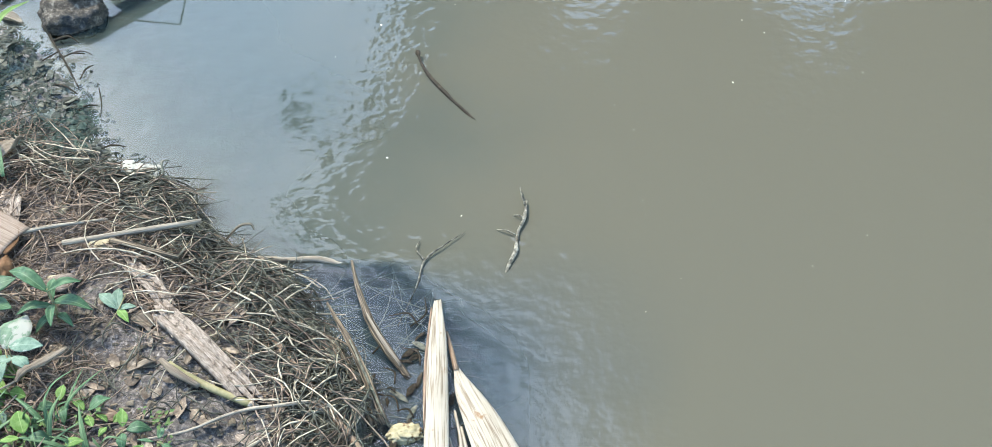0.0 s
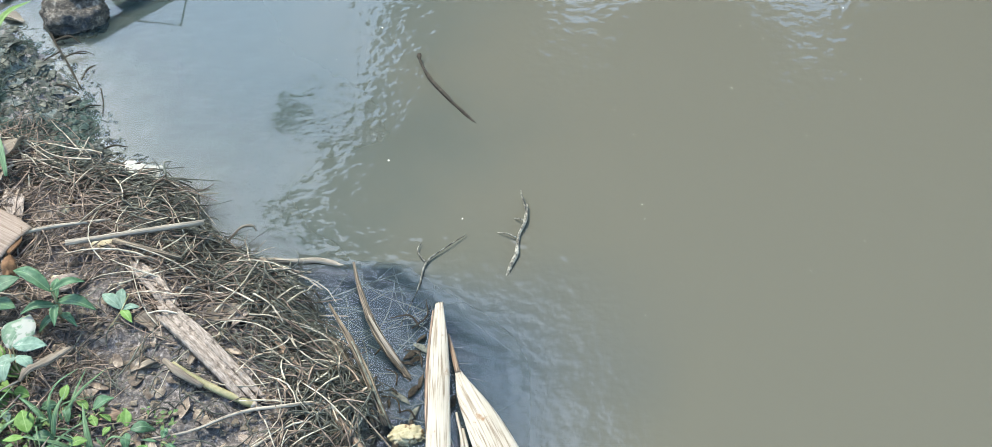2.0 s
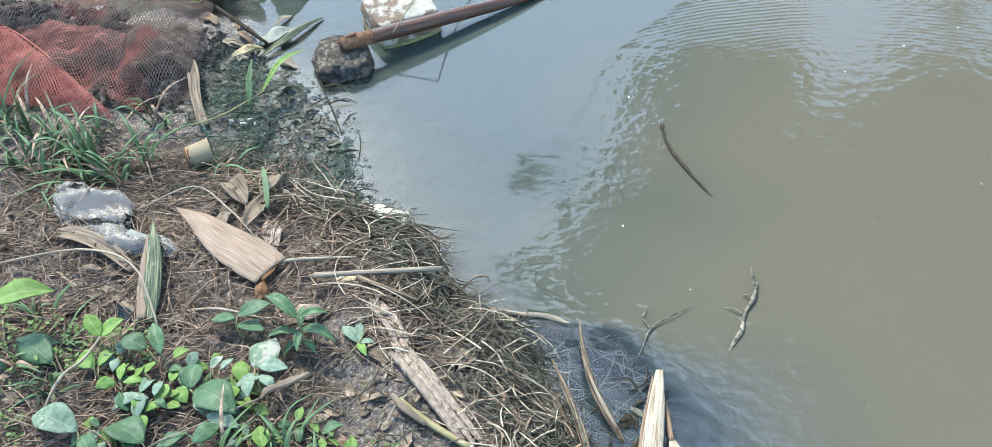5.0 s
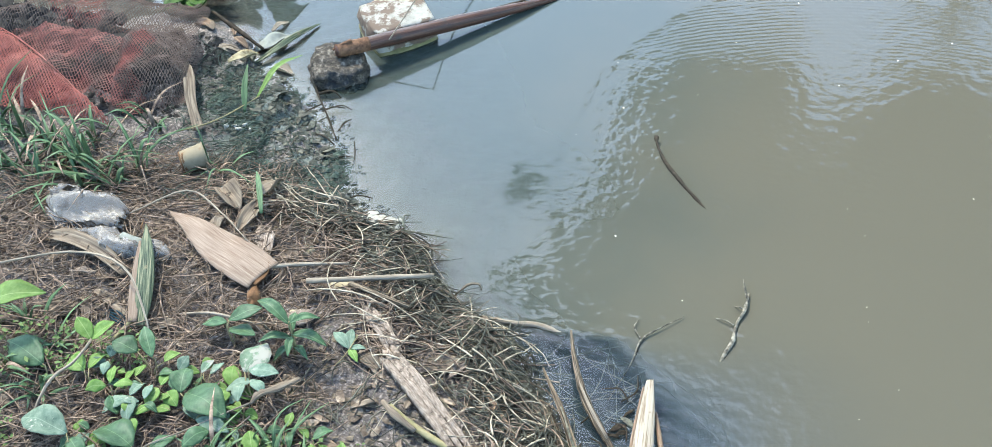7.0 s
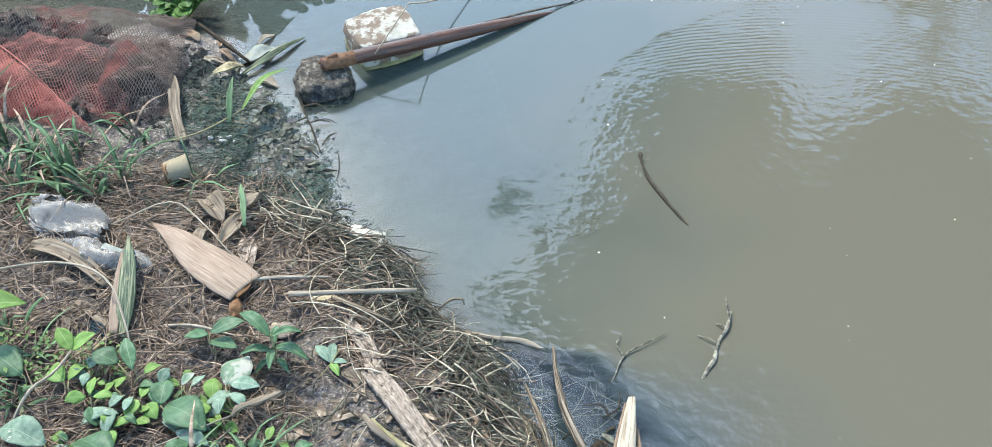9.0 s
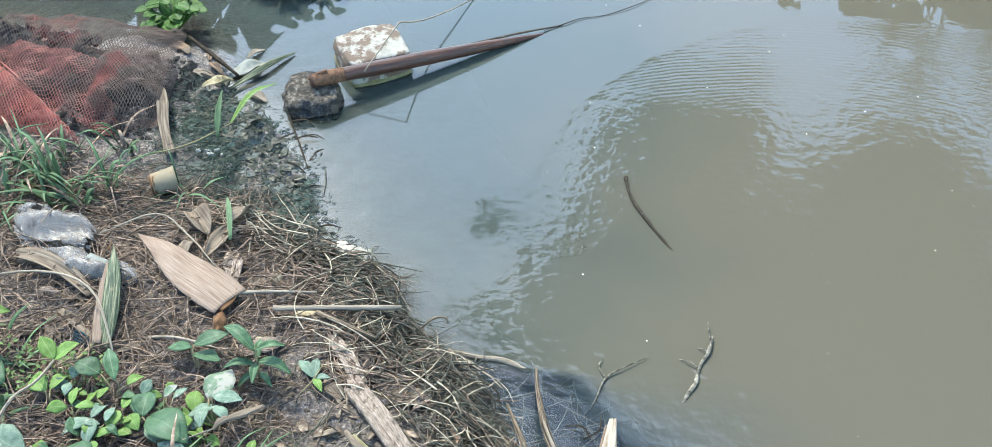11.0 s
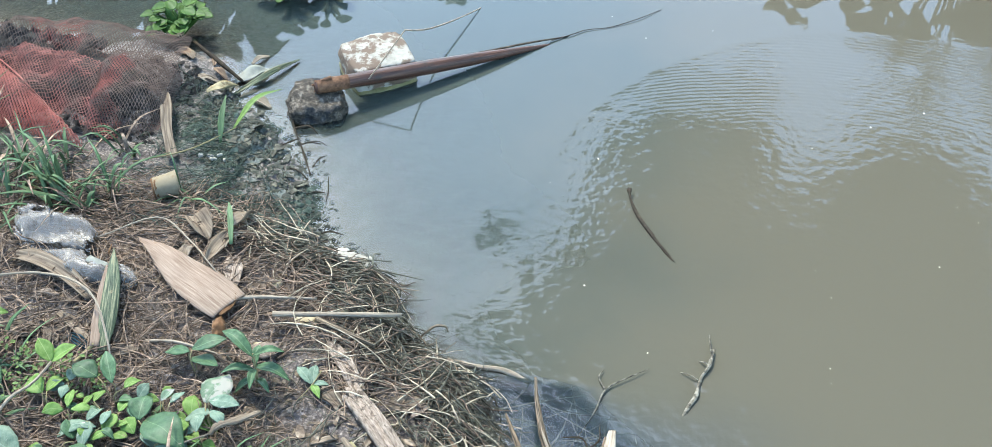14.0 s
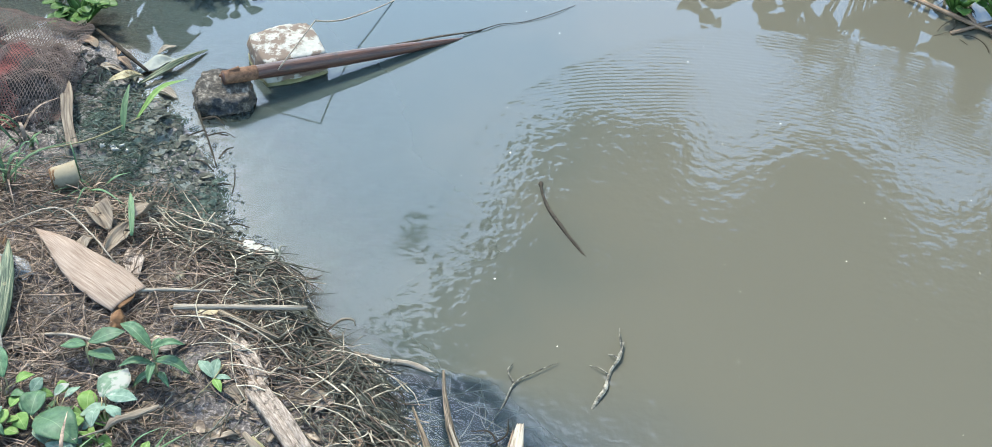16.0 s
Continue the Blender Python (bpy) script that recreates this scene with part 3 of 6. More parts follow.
def scatter_stems(name, n, where, length, radius, material, label, category, seed, lift=(0.0, 0.012), bend=0.5, segs=6, heading=None, under=False):
    """Many thin loose stems lying over the ground, joined."""
    r = np.random.default_rng(seed)
    px, py = where(r, n)
    n = len(px)
    L = r.uniform(*length, n)
    ang = r.uniform(0, 2 * np.pi, n) if heading is None else np.radians(heading) + r.normal(0, 0.7, n)
    curve = r.normal(0, bend, n)
    rad = r.uniform(*radius, n)
    lf = r.uniform(*lift, (n, 2))
    arch = r.uniform(0, 0.012, n)
    s = np.linspace(-0.5, 0.5, segs)
    a = ang[:, None] + curve[:, None] * s[None, :] * 2 + 0.25 * np.sin(6 * s[None, :] + ang[:, None] * 5) * bend
    step = L[:, None] / (segs - 1)
    X = px[:, None] + np.cumsum(np.cos(a) * step, 1) - L[:, None] * np.cos(ang)[:, None] * 0.5
    Y = py[:, None] + np.cumsum(np.sin(a) * step, 1) - L[:, None] * np.sin(ang)[:, None] * 0.5
    if under:
        Z = np.zeros_like(X) - lf[:, :1] - (lf[:, 1:] - lf[:, :1]) * (s[None, :] + 0.5)
    else:
        G = heights(X.ravel(), Y.ravel()).reshape(X.shape)
        G = np.maximum(G, -0.008)
        G = 0.5 * G + 0.5 * np.linspace(0, 1, segs)[None, :] * (G[:, -1:] - G[:, :1]) + 0.5 * G[:, :1]
        Z = G + rad[:, None] + lf[:, :1] * (0.5 - s[None, :]) + lf[:, 1:] * (0.5 + s[None, :]) + arch[:, None] * (1 - 4 * s[None, :] ** 2)
    tx, ty = np.cos(a), np.sin(a)
    verts = np.zeros((n, segs, 3, 3))
    taper = 1 - 0.5 * (s + 0.5)
    for k in range(3):
        c, q = np.cos(2.094 * k), np.sin(2.094 * k)
        verts[:, :, k, 0] = X - ty * c * rad[:, None] * taper
        verts[:, :, k, 1] = Y + tx * c * rad[:, None] * taper
        verts[:, :, k, 2] = Z + q * rad[:, None] * taper
    base = np.arange(n)[:, None, None] * segs * 3 + np.arange(segs - 1)[None, :, None] * 3
    k = np.arange(3)[None, None, :]
    f = np.stack([base + k, base + (k + 1) % 3, base + 3 + (k + 1) % 3, base + 3 + k], -1).reshape(-1, 4)
    ob = mesh_object(name, verts.reshape(-1, 3).tolist(), f.tolist(), material)
    return tagged(ob, label, category, kind="stuff")


def scatter_bits(name, n, where, size, material, label, category, seed, flat=0.6, sink=0.3, floating=False):
    """Many small uneven crumbs, joined."""
    r = np.random.default_rng(seed)
    px, py = where(r, n)
    n = len(px)
    oct_v = np.array([(1, 0, 0), (0, 1, 0), (-1, 0, 0), (0, -1, 0), (0, 0, 1), (0, 0, -1), (0.6, 0.6, 0.45), (-0.6, -0.6, 0.45)])
    oct_f = [(0, 6, 4), (0, 1, 6), (1, 4, 6), (1, 2, 4), (2, 7, 4), (2, 3, 7), (3, 4, 7), (3, 0, 4), (1, 0, 5), (2, 1, 5), (3, 2, 5), (0, 3, 5)]
    sz = size[0] * (size[1] / size[0]) ** (r.random(n) ** 2)
    z = np.zeros(n) if floating else heights(px, py)
    V = oct_v[None] * r.uniform(0.6, 1.3, (n, 8, 3)) * sz[:, None, None]
    V[:, :, 2] *= flat
    ca, sa = np.cos(r.uniform(0, 6.3, n)), np.sin(r.uniform(0, 6.3, n))
    VX = V[:, :, 0] * ca[:, None] - V[:, :, 1] * sa[:, None] + px[:, None]
    VY = V[:, :, 0] * sa[:, None] + V[:, :, 1] * ca[:, None] + py[:, None]
    VZ = V[:, :, 2] + z[:, None] + (0.5 - sink) * sz[:, None] * flat
    verts = np.stack([VX, VY, VZ], -1).reshape(-1, 3)
    F = (np.array(oct_f)[None] + np.arange(n)[:, None, None] * 8).reshape(-1, 3)
    ob = mesh_object(name, verts.tolist(), F.tolist(), material, False)
    return tagged(ob, label, category, kind="stuff")


def scatter_flakes(name, n, where, length, ratio, material, label, category, seed, curl=0.25):
    """Many torn scraps of leaf and bark, each a curled lens shape, joined."""
    r = np.random.default_rng(seed)
    px, py = where(r, n)
    n = len(px)
    L = length[0] * (length[1] / length[0]) ** (r.random(n) ** 1.6)
    W = L * r.uniform(*ratio, n)
    ang = r.uniform(0, 2 * np.pi, n)
    s = np.linspace(-0.5, 0.5, 5)
    wid = np.array([0.25, 0.9, 1.0, 0.8, 0.15])[None, :] * r.uniform(0.65, 1.2, (n, 5))
    tilt, bow, roll_ = r.normal(0, 0.12, n), r.uniform(0.0, curl, n), r.normal(0, 0.35, n)
    z = heights(px, py)
    verts = np.zeros((n, 5, 3, 3))
    for k, c in enumerate((-0.5, 0.0, 0.5)):
        u, v = L[:, None] * s[None, :], W[:, None] * wid * c
        verts[:, :, k, 0] = px[:, None] + u * np.cos(ang)[:, None] - v * np.sin(ang)[:, None]
        verts[:, :, k, 1] = py[:, None] + u * np.sin(ang)[:, None] + v * np.cos(ang)[:, None]
        verts[:, :, k, 2] = z[:, None] + 0.004 + np.abs(tilt[:, None] * u) + bow[:, None] * L[:, None] * (0.25 - s[None, :] ** 2) + roll_[:, None] * v + 0.25 * np.abs(v) * np.sign(roll_)[:, None]
    base = np.arange(n)[:, None, None] * 15 + (np.arange(4)[:, None] * 3 + np.arange(2)[None, :])[None].reshape(1, 8, 1)
    f = (base + np.array([0, 1, 4, 3])[None, None, :]).reshape(-1, 4)
    ob = mesh_object(name, verts.reshape(-1, 3).tolist(), f.tolist(), material)
    return tagged(ob, label, category, kind="stuff")


def zone(x0, x1, y0, y1, d0=-0.01, d1=9.0, patch=None, hold=None):
    """Random places within a rectangle and within a span of distance from the shore."""
    def pick(r, n):
        xs, ys = [], []
        for _ in range(60):
            x, y = r.uniform(x0, x1, n), r.uniform(y0, y1, n)
            d = shore_distance(x, y)
            ok = (d > d0) & (d < d1)
            if patch:
                ok &= vnoise(x, y, patch[0], patch[2]) > patch[1]
            if hold:
                ok &= hold(x, y)
            xs.append(x[ok]), ys.append(y[ok])
            if sum(map(len, xs)) >= n:
                break
        return np.concatenate(xs)[:n], np.concatenate(ys)[:n]
    return pick


# ---- ground and water ----
gx, gy = graded(-1.8, 0.1, 0.007, 400), graded(1.0, 2.6, 0.007, 400)
GX, GY = np.meshgrid(gx, gy)
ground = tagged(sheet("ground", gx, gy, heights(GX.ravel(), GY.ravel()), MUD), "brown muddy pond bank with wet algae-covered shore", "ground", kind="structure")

wx, wy = graded(-1.6, 1.2, 0.025, 60), graded(1.0, 3.6, 0.025, 4)
wy = wy[(wy > -3.5) & (wy < 4.4)]
WX, WY = np.meshgrid(wx, wy)
wz = heights(WX.ravel(), WY.ravel())
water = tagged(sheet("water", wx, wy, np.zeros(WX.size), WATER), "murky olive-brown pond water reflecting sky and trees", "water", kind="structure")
depth = water.data.attributes.new("depth", "FLOAT", "POINT")
depth.data.foreach_set("value", np.maximum(0, -wz).astype(np.float32))
qx, qy = WX.ravel(), WY.ravel()
wob = 0.03 * vnoise(qx, qy, 7, 8)
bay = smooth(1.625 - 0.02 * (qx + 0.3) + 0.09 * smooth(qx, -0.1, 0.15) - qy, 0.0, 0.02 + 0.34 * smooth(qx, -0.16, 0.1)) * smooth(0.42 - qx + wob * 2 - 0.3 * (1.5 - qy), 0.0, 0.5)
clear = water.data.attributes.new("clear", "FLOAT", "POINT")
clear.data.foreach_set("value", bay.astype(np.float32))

# ---- loose stems, roots and crumbs on the bank ----
def thinly(x, y):
    """Straw lies thick up the bank and leaves the trodden mud by the planks nearly bare."""
    bare = np.exp(-(((x + 0.42) / 0.2) ** 2 + ((y - 1.27) / 0.19) ** 2)) + 0.7 * np.exp(-(((x + 0.66) / 0.1) ** 2 + ((y - 1.5) / 0.06) ** 2))
    return bare < 0.36 + 0.4 * vnoise(x, y, 23, 41)


scatter_stems("dry_straw", 2900, zone(-1.4, -0.1, 0.98, 1.92, 0.1, 9, None, thinly), (0.04, 0.17), (0.0007, 0.0019), STRAW,
              "tangled dry brown straw lying on the mud", "straw", 3, lift=(0.0, 0.018), bend=0.35)
scatter_stems("root_mat", 1000, zone(-0.98, -0.1, 1.05, 1.84, 0.004, 0.115), (0.03, 0.12), (0.0008, 0.0021), WETROOT,
              "dense mat of dark wet roots along the waterline", "roots", 4, lift=(0.0, 0.026), bend=0.65)
scatter_stems("thin_roots", 1300, zone(-0.98, -0.1, 1.05, 1.84, -0.005, 0.13), (0.02, 0.08), (0.0006, 0.0013), WETROOT,
              "fine dark rootlets between the thicker roots", "roots", 44, lift=(0.0, 0.02), bend=0.7)
scatter_stems("mud_roots", 330, zone(-0.75, -0.15, 1.02, 1.55, 0.08), (0.03, 0.12), (0.0007, 0.002), WETROOT,
              "dark twisting roots on the trodden mud", "roots", 49, lift=(0.0, 0.012), bend=0.95)
scatter_stems("algae_stems", 380, zone(-1.15, -0.55, 1.76, 2.32, -0.01, 0.26, (9, 0.0, 11)), (0.015, 0.06), (0.0005, 0.0014), ALGAE,
              "fine stems coated with grey-green algae on wet shore", "algae", 5, lift=(0.0, 0.01), bend=0.8)
scatter_stems("brown_roots", 420, zone(-0.98, -0.1, 1.05, 1.84, 0.01, 0.16), (0.03, 0.12), (0.0008, 0.002), STRAW,
              "tangled brown roots over the waterline mat", "roots", 46, lift=(0.004, 0.03), bend=0.6)
scatter_stems("shore_straw", 150, zone(-1.0, -0.15, 1.1, 1.9, 0.012, 0.2), (0.05, 0.16), (0.001, 0.0023), PALESTRAW,
              "pale straws over the dark root mat", "straw", 6, lift=(0.006, 0.032), bend=0.35)
scatter_bits("shore_mud", 1500, zone(-1.2, -0.6, 1.78, 2.34, -0.01, 0.2), (0.003, 0.013), SHOREMUD, "lumps of dark wet mud along the shore", "mud", 50, 0.45)
scatter_stems("north_litter", 560, zone(-1.8, -0.85, 1.75, 2.42, 0.03, 9, None, lambda x, y: (x > -1.2) | (y < 2.0)), (0.03, 0.12), (0.0006, 0.0015), ALGAE,
              "dark greenish plant litter between the grass tufts", "litter", 7, bend=0.5)
scatter_bits("algae_lumps", 2200, zone(-1.12, -0.6, 1.8, 2.25, -0.015, 0.2, (9, 0.0, 11)), (0.0025, 0.011), ALGAE, "dark green lumps of algae on the wet shore", "algae", 15, 0.5)
scatter_bits("mud_clods", 260, zone(-0.8, -0.12, 1.0, 1.6, 0.03), (0.003, 0.011), CRUMB, "dark lumpy clods of damp mud", "soil", 16, 0.6)
scatter_stems("sunken_stems", 60, zone(-0.42, 0.0, 1.28, 1.62, -0.3, -0.01), (0.05, 0.16), (0.0007, 0.0014), SUNKEN,
              "pale thin stems sunk just below the water surface", "stems", 8, lift=(0.004, 0.02), bend=0.3, under=True)
scatter_flakes("leaf_scraps", 650, zone(-1.4, -0.12, 0.98, 1.85, 0.03), (0.012, 0.06), (0.2, 0.55), SCRAP, "torn brown scraps of dead leaf and bark", "leaf litter", 21)
scatter_flakes("shore_scraps", 350, zone(-1.1, -0.15, 1.2, 2.3, 0.0, 0.12), (0.008, 0.035), (0.3, 0.7), WETROOT, "dark wet leaf scraps along the waterline", "leaf litter", 22, 0.15)
scatter_bits("soil_crumbs", 8000, zone(-1.4, -0.1, 0.98, 1.82, 0.01), (0.0012, 0.007), CRUMB, "brown crumbs of soil and small pebbles", "soil", 9)
scatter_stems("fine_straw", 2400, zone(-1.4, -0.15, 0.95, 1.98, 0.05, 9, None, thinly), (0.02, 0.1), (0.0004, 0.0011), STRAW,
              "short broken bits of fine dry straw", "straw", 14, lift=(0.0, 0.008), bend=0.7)
scatter_bits("black_clods", 520, zone(-1.9, -1.46, 2.26, 2.44, -0.02), (0.006, 0.03), BLACKSOIL, "heap of black soil clods beside the net", "soil", 10, 1.0)
# clods added to darken what shows through the mesh
scatter_bits("net_soil", 900, zone(-1.78, -1.16, 2.05, 2.36, 0.0), (0.006, 0.02), BLACKSOIL, "added dark clods that blacken the ground under the mesh sack", "soil", 47, 0.5)
scatter_flakes("wet_flakes", 170, zone(-1.1, -0.6, 1.75, 2.32, -0.04, 0.05), (0.008, 0.03), (0.25, 0.6), SHOREMUD, "dark wet scraps strewn along the muddy shore", "leaf litter", 48, 0.3)
scatter_bits("shore_pebbles", 160, zone(-1.0, -0.6, 1.75, 2.25, -0.05, 0.04), (0.002, 0.009), SHOREMUD, "small wet pebbles at the waterline", "pebbles", 12)
scatter_bits("floating_flecks", 36, zone(-0.3, 0.8, 1.5, 2.9, -3, -0.2), (0.001, 0.0028), SCUM, "pale flecks floating on the pond", "scum", 13, 0.25, 0.3, True)

# ---- things in the water ----
POLE_A, POLE_B = (-0.866, 2.302, 0.064), (-0.399, 2.690, -0.002)
pole = thing("stalk_pole", POLE_A, "reddish-brown tapered plant stalk leaning into the pond", "pole")
part("shaft", tube([POLE_A, (-0.73, 2.413, 0.046), (-0.56, 2.553, 0.022), POLE_B], [0.0145, 0.0172, 0.0175, 0.013, 0.003], 12, 26, 0.03, 1), POLE, pole)
part("sliver", blade([(-0.55, 2.57, 0.03), (-0.45, 2.66, 0.014), (-0.36, 2.735, 0.0)], [0.004, 0.006, 0.002], 0.3, 0.002, 12, 2), DARKTWIG, pole, "dark split sliver at the tip")
part("peeled_end", tube([(-0.8655, 2.3024, 0.0645), (-0.835, 2.327, 0.06), (-0.806, 2.351, 0.056)], [0.0152, 0.0168, 0.0172], 12, 8, 0.07, 5), POLEEND, pole, "peeled tan end of the stalk")
for k in range(4):
    a = k * 1.6
    o = Vector((0.6 * math.cos(a) * 0.013, -0.6 * math.cos(a) * 0.013, math.sin(a) * 0.013))
    p0 = Vector(POLE_A) + Vector((0.03, 0.025, -0.001)) + o
    part("splinter", tube([p0, p0 - Vector((0.026 + 0.004 * k, 0.02 + 0.003 * (k % 3), 0))], [0.007, 0.0025], 5, 4, 0.2, k), POLEEND, pole, "pale split end of the stalk")

single("clod", lump((-0.872, 2.315, 0.002), (0.066, 0.068, 0.044), 0.19, 5, 2, 3.2, 20, 0.4), CLOD, (-0.885, 2.305, 0), "grey mud-caked clod standing in the shallow water", "clod")

foam = thing("foam_block", (-0.765, 2.48, 0), "weathered white foam block floating with brown stains", "foam block")
part("block", lump((-0.776, 2.482, 0.022), (0.083, 0.078, 0.042), 0.07, 5, 3, 2.5, 36, 0.62), FOAM, foam)
part("slime_rim", lump((-0.774, 2.48, 0.0), (0.0848, 0.0798, 0.01), 0.06, 4, 4, 2.5, 36, 0.62), SLIME, foam, "yellow-green slimy band at the waterline")

arch = thing("arched_twig", (-0.76, 2.366, 0.06), "thin pale dry twig arching from pole to water", "twig")
part("rise", tube([(-0.76, 2.366, 0.06), (-0.729, 2.41, 0.101), (-0.696, 2.456, 0.145)], [0.0018, 0.0016], 5, 8), TWIG, arch)
part("fall", tube([(-0.696, 2.456, 0.145), (-0.683, 2.53, 0.1), (-0.665, 2.613, 0.06), (-0.63, 2.72, 0.026), (-0.602, 2.814, 0.0)], [0.0022, 0.002, 0.0014], 6, 20, 0.1, 4), TWIG, arch)


def loose_twig(name, pts, radii, material, label, branches=(), seed=0, rough=0.15, category="twig", sides=7):
    t = thing(name, pts[0], label, category)
    part("stem", tube(pts, radii, sides, None, rough, seed), material, t)
    for q, br in branches:
        part("side_twig", tube(q, br, 5, 9, rough, seed + 1), material, t)
    return t


loose_twig("water_twig", [(-0.127, 2.172, 0.012), (-0.121, 2.15, 0.008), (-0.098, 2.10, 0.004), (-0.052, 2.035, 0.002), (-0.003, 1.975, -0.004), (0.033, 1.93, -0.022)],
           [0.005, 0.0024, 0.0032, 0.0038, 0.0036, 0.0026], DARKTWIG, "thin dark twig poking out of the murky water", seed=3, rough=0.35)
loose_twig("bark_twig", [(0.092, 1.755, 0.008), (0.088, 1.715, 0.006), (0.076, 1.68, 0.004), (0.072, 1.64, 0.003), (0.058, 1.60, 0.0), (0.045, 1.565, -0.015)],
           [0.0016, 0.0036, 0.0024, 0.0042, 0.0034, 0.0024], WATERTWIG, "gnarled pale-barked twig half sunk in the water",
           [([(0.072, 1.675, 0.004), (0.056, 1.682, 0.008), (0.038, 1.689, 0.002)], [0.0016, 0.0007]),
            ([(0.088, 1.715, 0.006), (0.078, 1.718, 0.008), (0.069, 1.724, 0.002)], [0.002, 0.001]),
            ([(0.09, 1.74, 0.008), (0.083, 1.765, 0.014), (0.081, 1.785, 0.012)], [0.002, 0.0009])], 5, 0.3, sides=9)
loose_twig("pale_branch", [(-0.02, 1.682, 0.004), (-0.055, 1.65, 0.006), (-0.089, 1.615, 0.004), (-0.101, 1.558, 0.0), (-0.13, 1.482, -0.012)],
           [0.0007, 0.0011, 0.0021, 0.0015, 0.0011], WATERTWIG, "thin pale branch lying at the water surface",
           [([(-0.089, 1.615, 0.004), (-0.105, 1.64, 0.006), (-0.1, 1.66, 0.004)], [0.002, 0.001])], 6)
loose_twig("floating_stick", [(-0.385, 1.622, 0.003), (-0.33, 1.618, 0.002), (-0.28, 1.621, 0.001), (-0.227, 1.610, -0.006)], [0.005, 0.0055, 0.006, 0.005], TWIG,
           "smooth pale stick floating by the bank", seed=7, category="stick")
loose_twig("bent_twig", [(-0.452, 1.635, 0.016), (-0.436, 1.655, 0.026), (-0.42, 1.675, 0.03), (-0.402, 1.682, 0.026), (-0.396, 1.676, 0.018)], [0.0026, 0.0022, 0.0028, 0.0012], WETREED,
           "short bent twig hooked over the waterline", seed=8)
t = loose_twig("black_twig", [(-0.905, 2.26, 0.02), (-0.9, 2.23, 0.01), (-0.85, 2.15, 0.006), (-0.806, 2.075, 0.002)], [0.0026, 0.003, 0.0018, 0.0022, 0.0012], DARKTWIG,
               "dark branching twig lying in shallow water",
               [([(-0.87, 2.185, 0.006), (-0.9, 2.15, 0.006), (-0.905, 2.11, 0.004)], [0.0018, 0.0009]),
                ([(-0.86, 2.165, 0.006), (-0.825, 2.18, 0.01), (-0.8, 2.175, 0.004)], [0.0018, 0.0009]),
                ([(-0.89, 2.215, 0.008), (-0.86, 2.225, 0.012), (-0.835, 2.21, 0.006)], [0.003, 0.0015])], 9)
loose_twig("reed_bit", [(-0.757, 2.055, 0.02), (-0.75, 2.03, 0.005), (-0.748, 2.0, -0.01)], [0.0012, 0.0015, 0.002], DARKTWIG, "small dark stub standing in the shallows", seed=10)
for k, (x, y, a, l) in enumerate(((-0.775, 2.01, 30, 0.05), (-0.83, 2.07, 150, 0.06), (-0.80, 2.12, 70, 0.05), (-0.7, 1.9, 10, 0.05), (-0.84, 2.17, 200, 0.05))):
    c, s = math.cos(radians(a)) * l, math.sin(radians(a)) * l
    loose_twig("wet_twig", [(x - c / 2, y - s / 2, 0.004), (x, y, 0.012), (x + c / 2, y + s / 2, 0.003)], [0.0012, 0.002, 0.001], DARKTWIG, "small dark wet twig at the shore", seed=20 + k)
loose_twig("shore_twig", [(-0.70, 1.80, 0.03), (-0.64, 1.80, 0.03), (-0.56, 1.803, 0.022), (-0.48, 1.81, 0.008)], [0.003, 0.003, 0.0022, 0.0008], WETROOT,
           "thin forked twig reaching out over the water", [([(-0.58, 1.802, 0.024), (-0.585, 1.825, 0.04), (-0.575, 1.835, 0.035)], [0.0025, 0.0015])], 12)


def husk(name, pts, widths, material, label, category="husk", **kw):
    t = thing(name, pts[0], label, category)
    part("husk_blade", blade(pts, widths, **kw), material, t)
    return t


corn = husk("corn_husk", [(-0.061, 1.503, 0.034), (-0.058, 1.40, 0.037), (-0.055, 1.28, 0.036), (-0.05, 1.15, 0.04), (-0.045, 1.0, 0.05)],
            [0.012, 0.028, 0.036, 0.039, 0.039, 0.036, 0.03], CORN, "bleached cream dry corn husk standing upright", n=30, cols=10, cup=-0.3, rib=0.0007, thick=0.002, jag=0.004)
part("edge_stain", blade([(-0.0705, 1.485, 0.034), (-0.0745, 1.40, 0.034), (-0.0745, 1.33, 0.033), (-0.073, 1.25, 0.033)], [0.002, 0.005, 0.007, 0.002], -0.2, 0.003, n=14, cols=2, twist=-25), BROWNSTICK, corn, "brown stained edge")
corn2 = husk("broad_husk", [(-0.027, 1.372, 0.022), (-0.012, 1.33, 0.028), (0.02, 1.26, 0.033), (0.055, 1.17, 0.036), (0.09, 1.05, 0.03)],
             [0.008, 0.022, 0.043, 0.06, 0.072, 0.076, 0.07], CORN, "broad cream dry husk fanning out at the water edge", n=26, cols=12, cup=-0.2, rib=0.0007, thick=0.002, twist=-6)
part("husk_stalk", tube([(-0.044, 1.448, 0.016), (-0.036, 1.41, 0.02), (-0.026, 1.365, 0.024)], [0.002, 0.004, 0.005], 6), BROWNSTICK, corn2, "thin brown stalk of the husk")
for k, (x, y) in enumerate(((-0.027, 1.29), (-0.016, 1.26), (-0.034, 1.24))):
    loose_twig("husk_strip", [(x, y, 0.02), (x + 0.012, y - 0.06, 0.018), (x + 0.016, y - 0.15, 0.02)], [0.002, 0.0035, 0.003], CORN, "narrow torn strip of dry husk", seed=31 + k, category="husk")

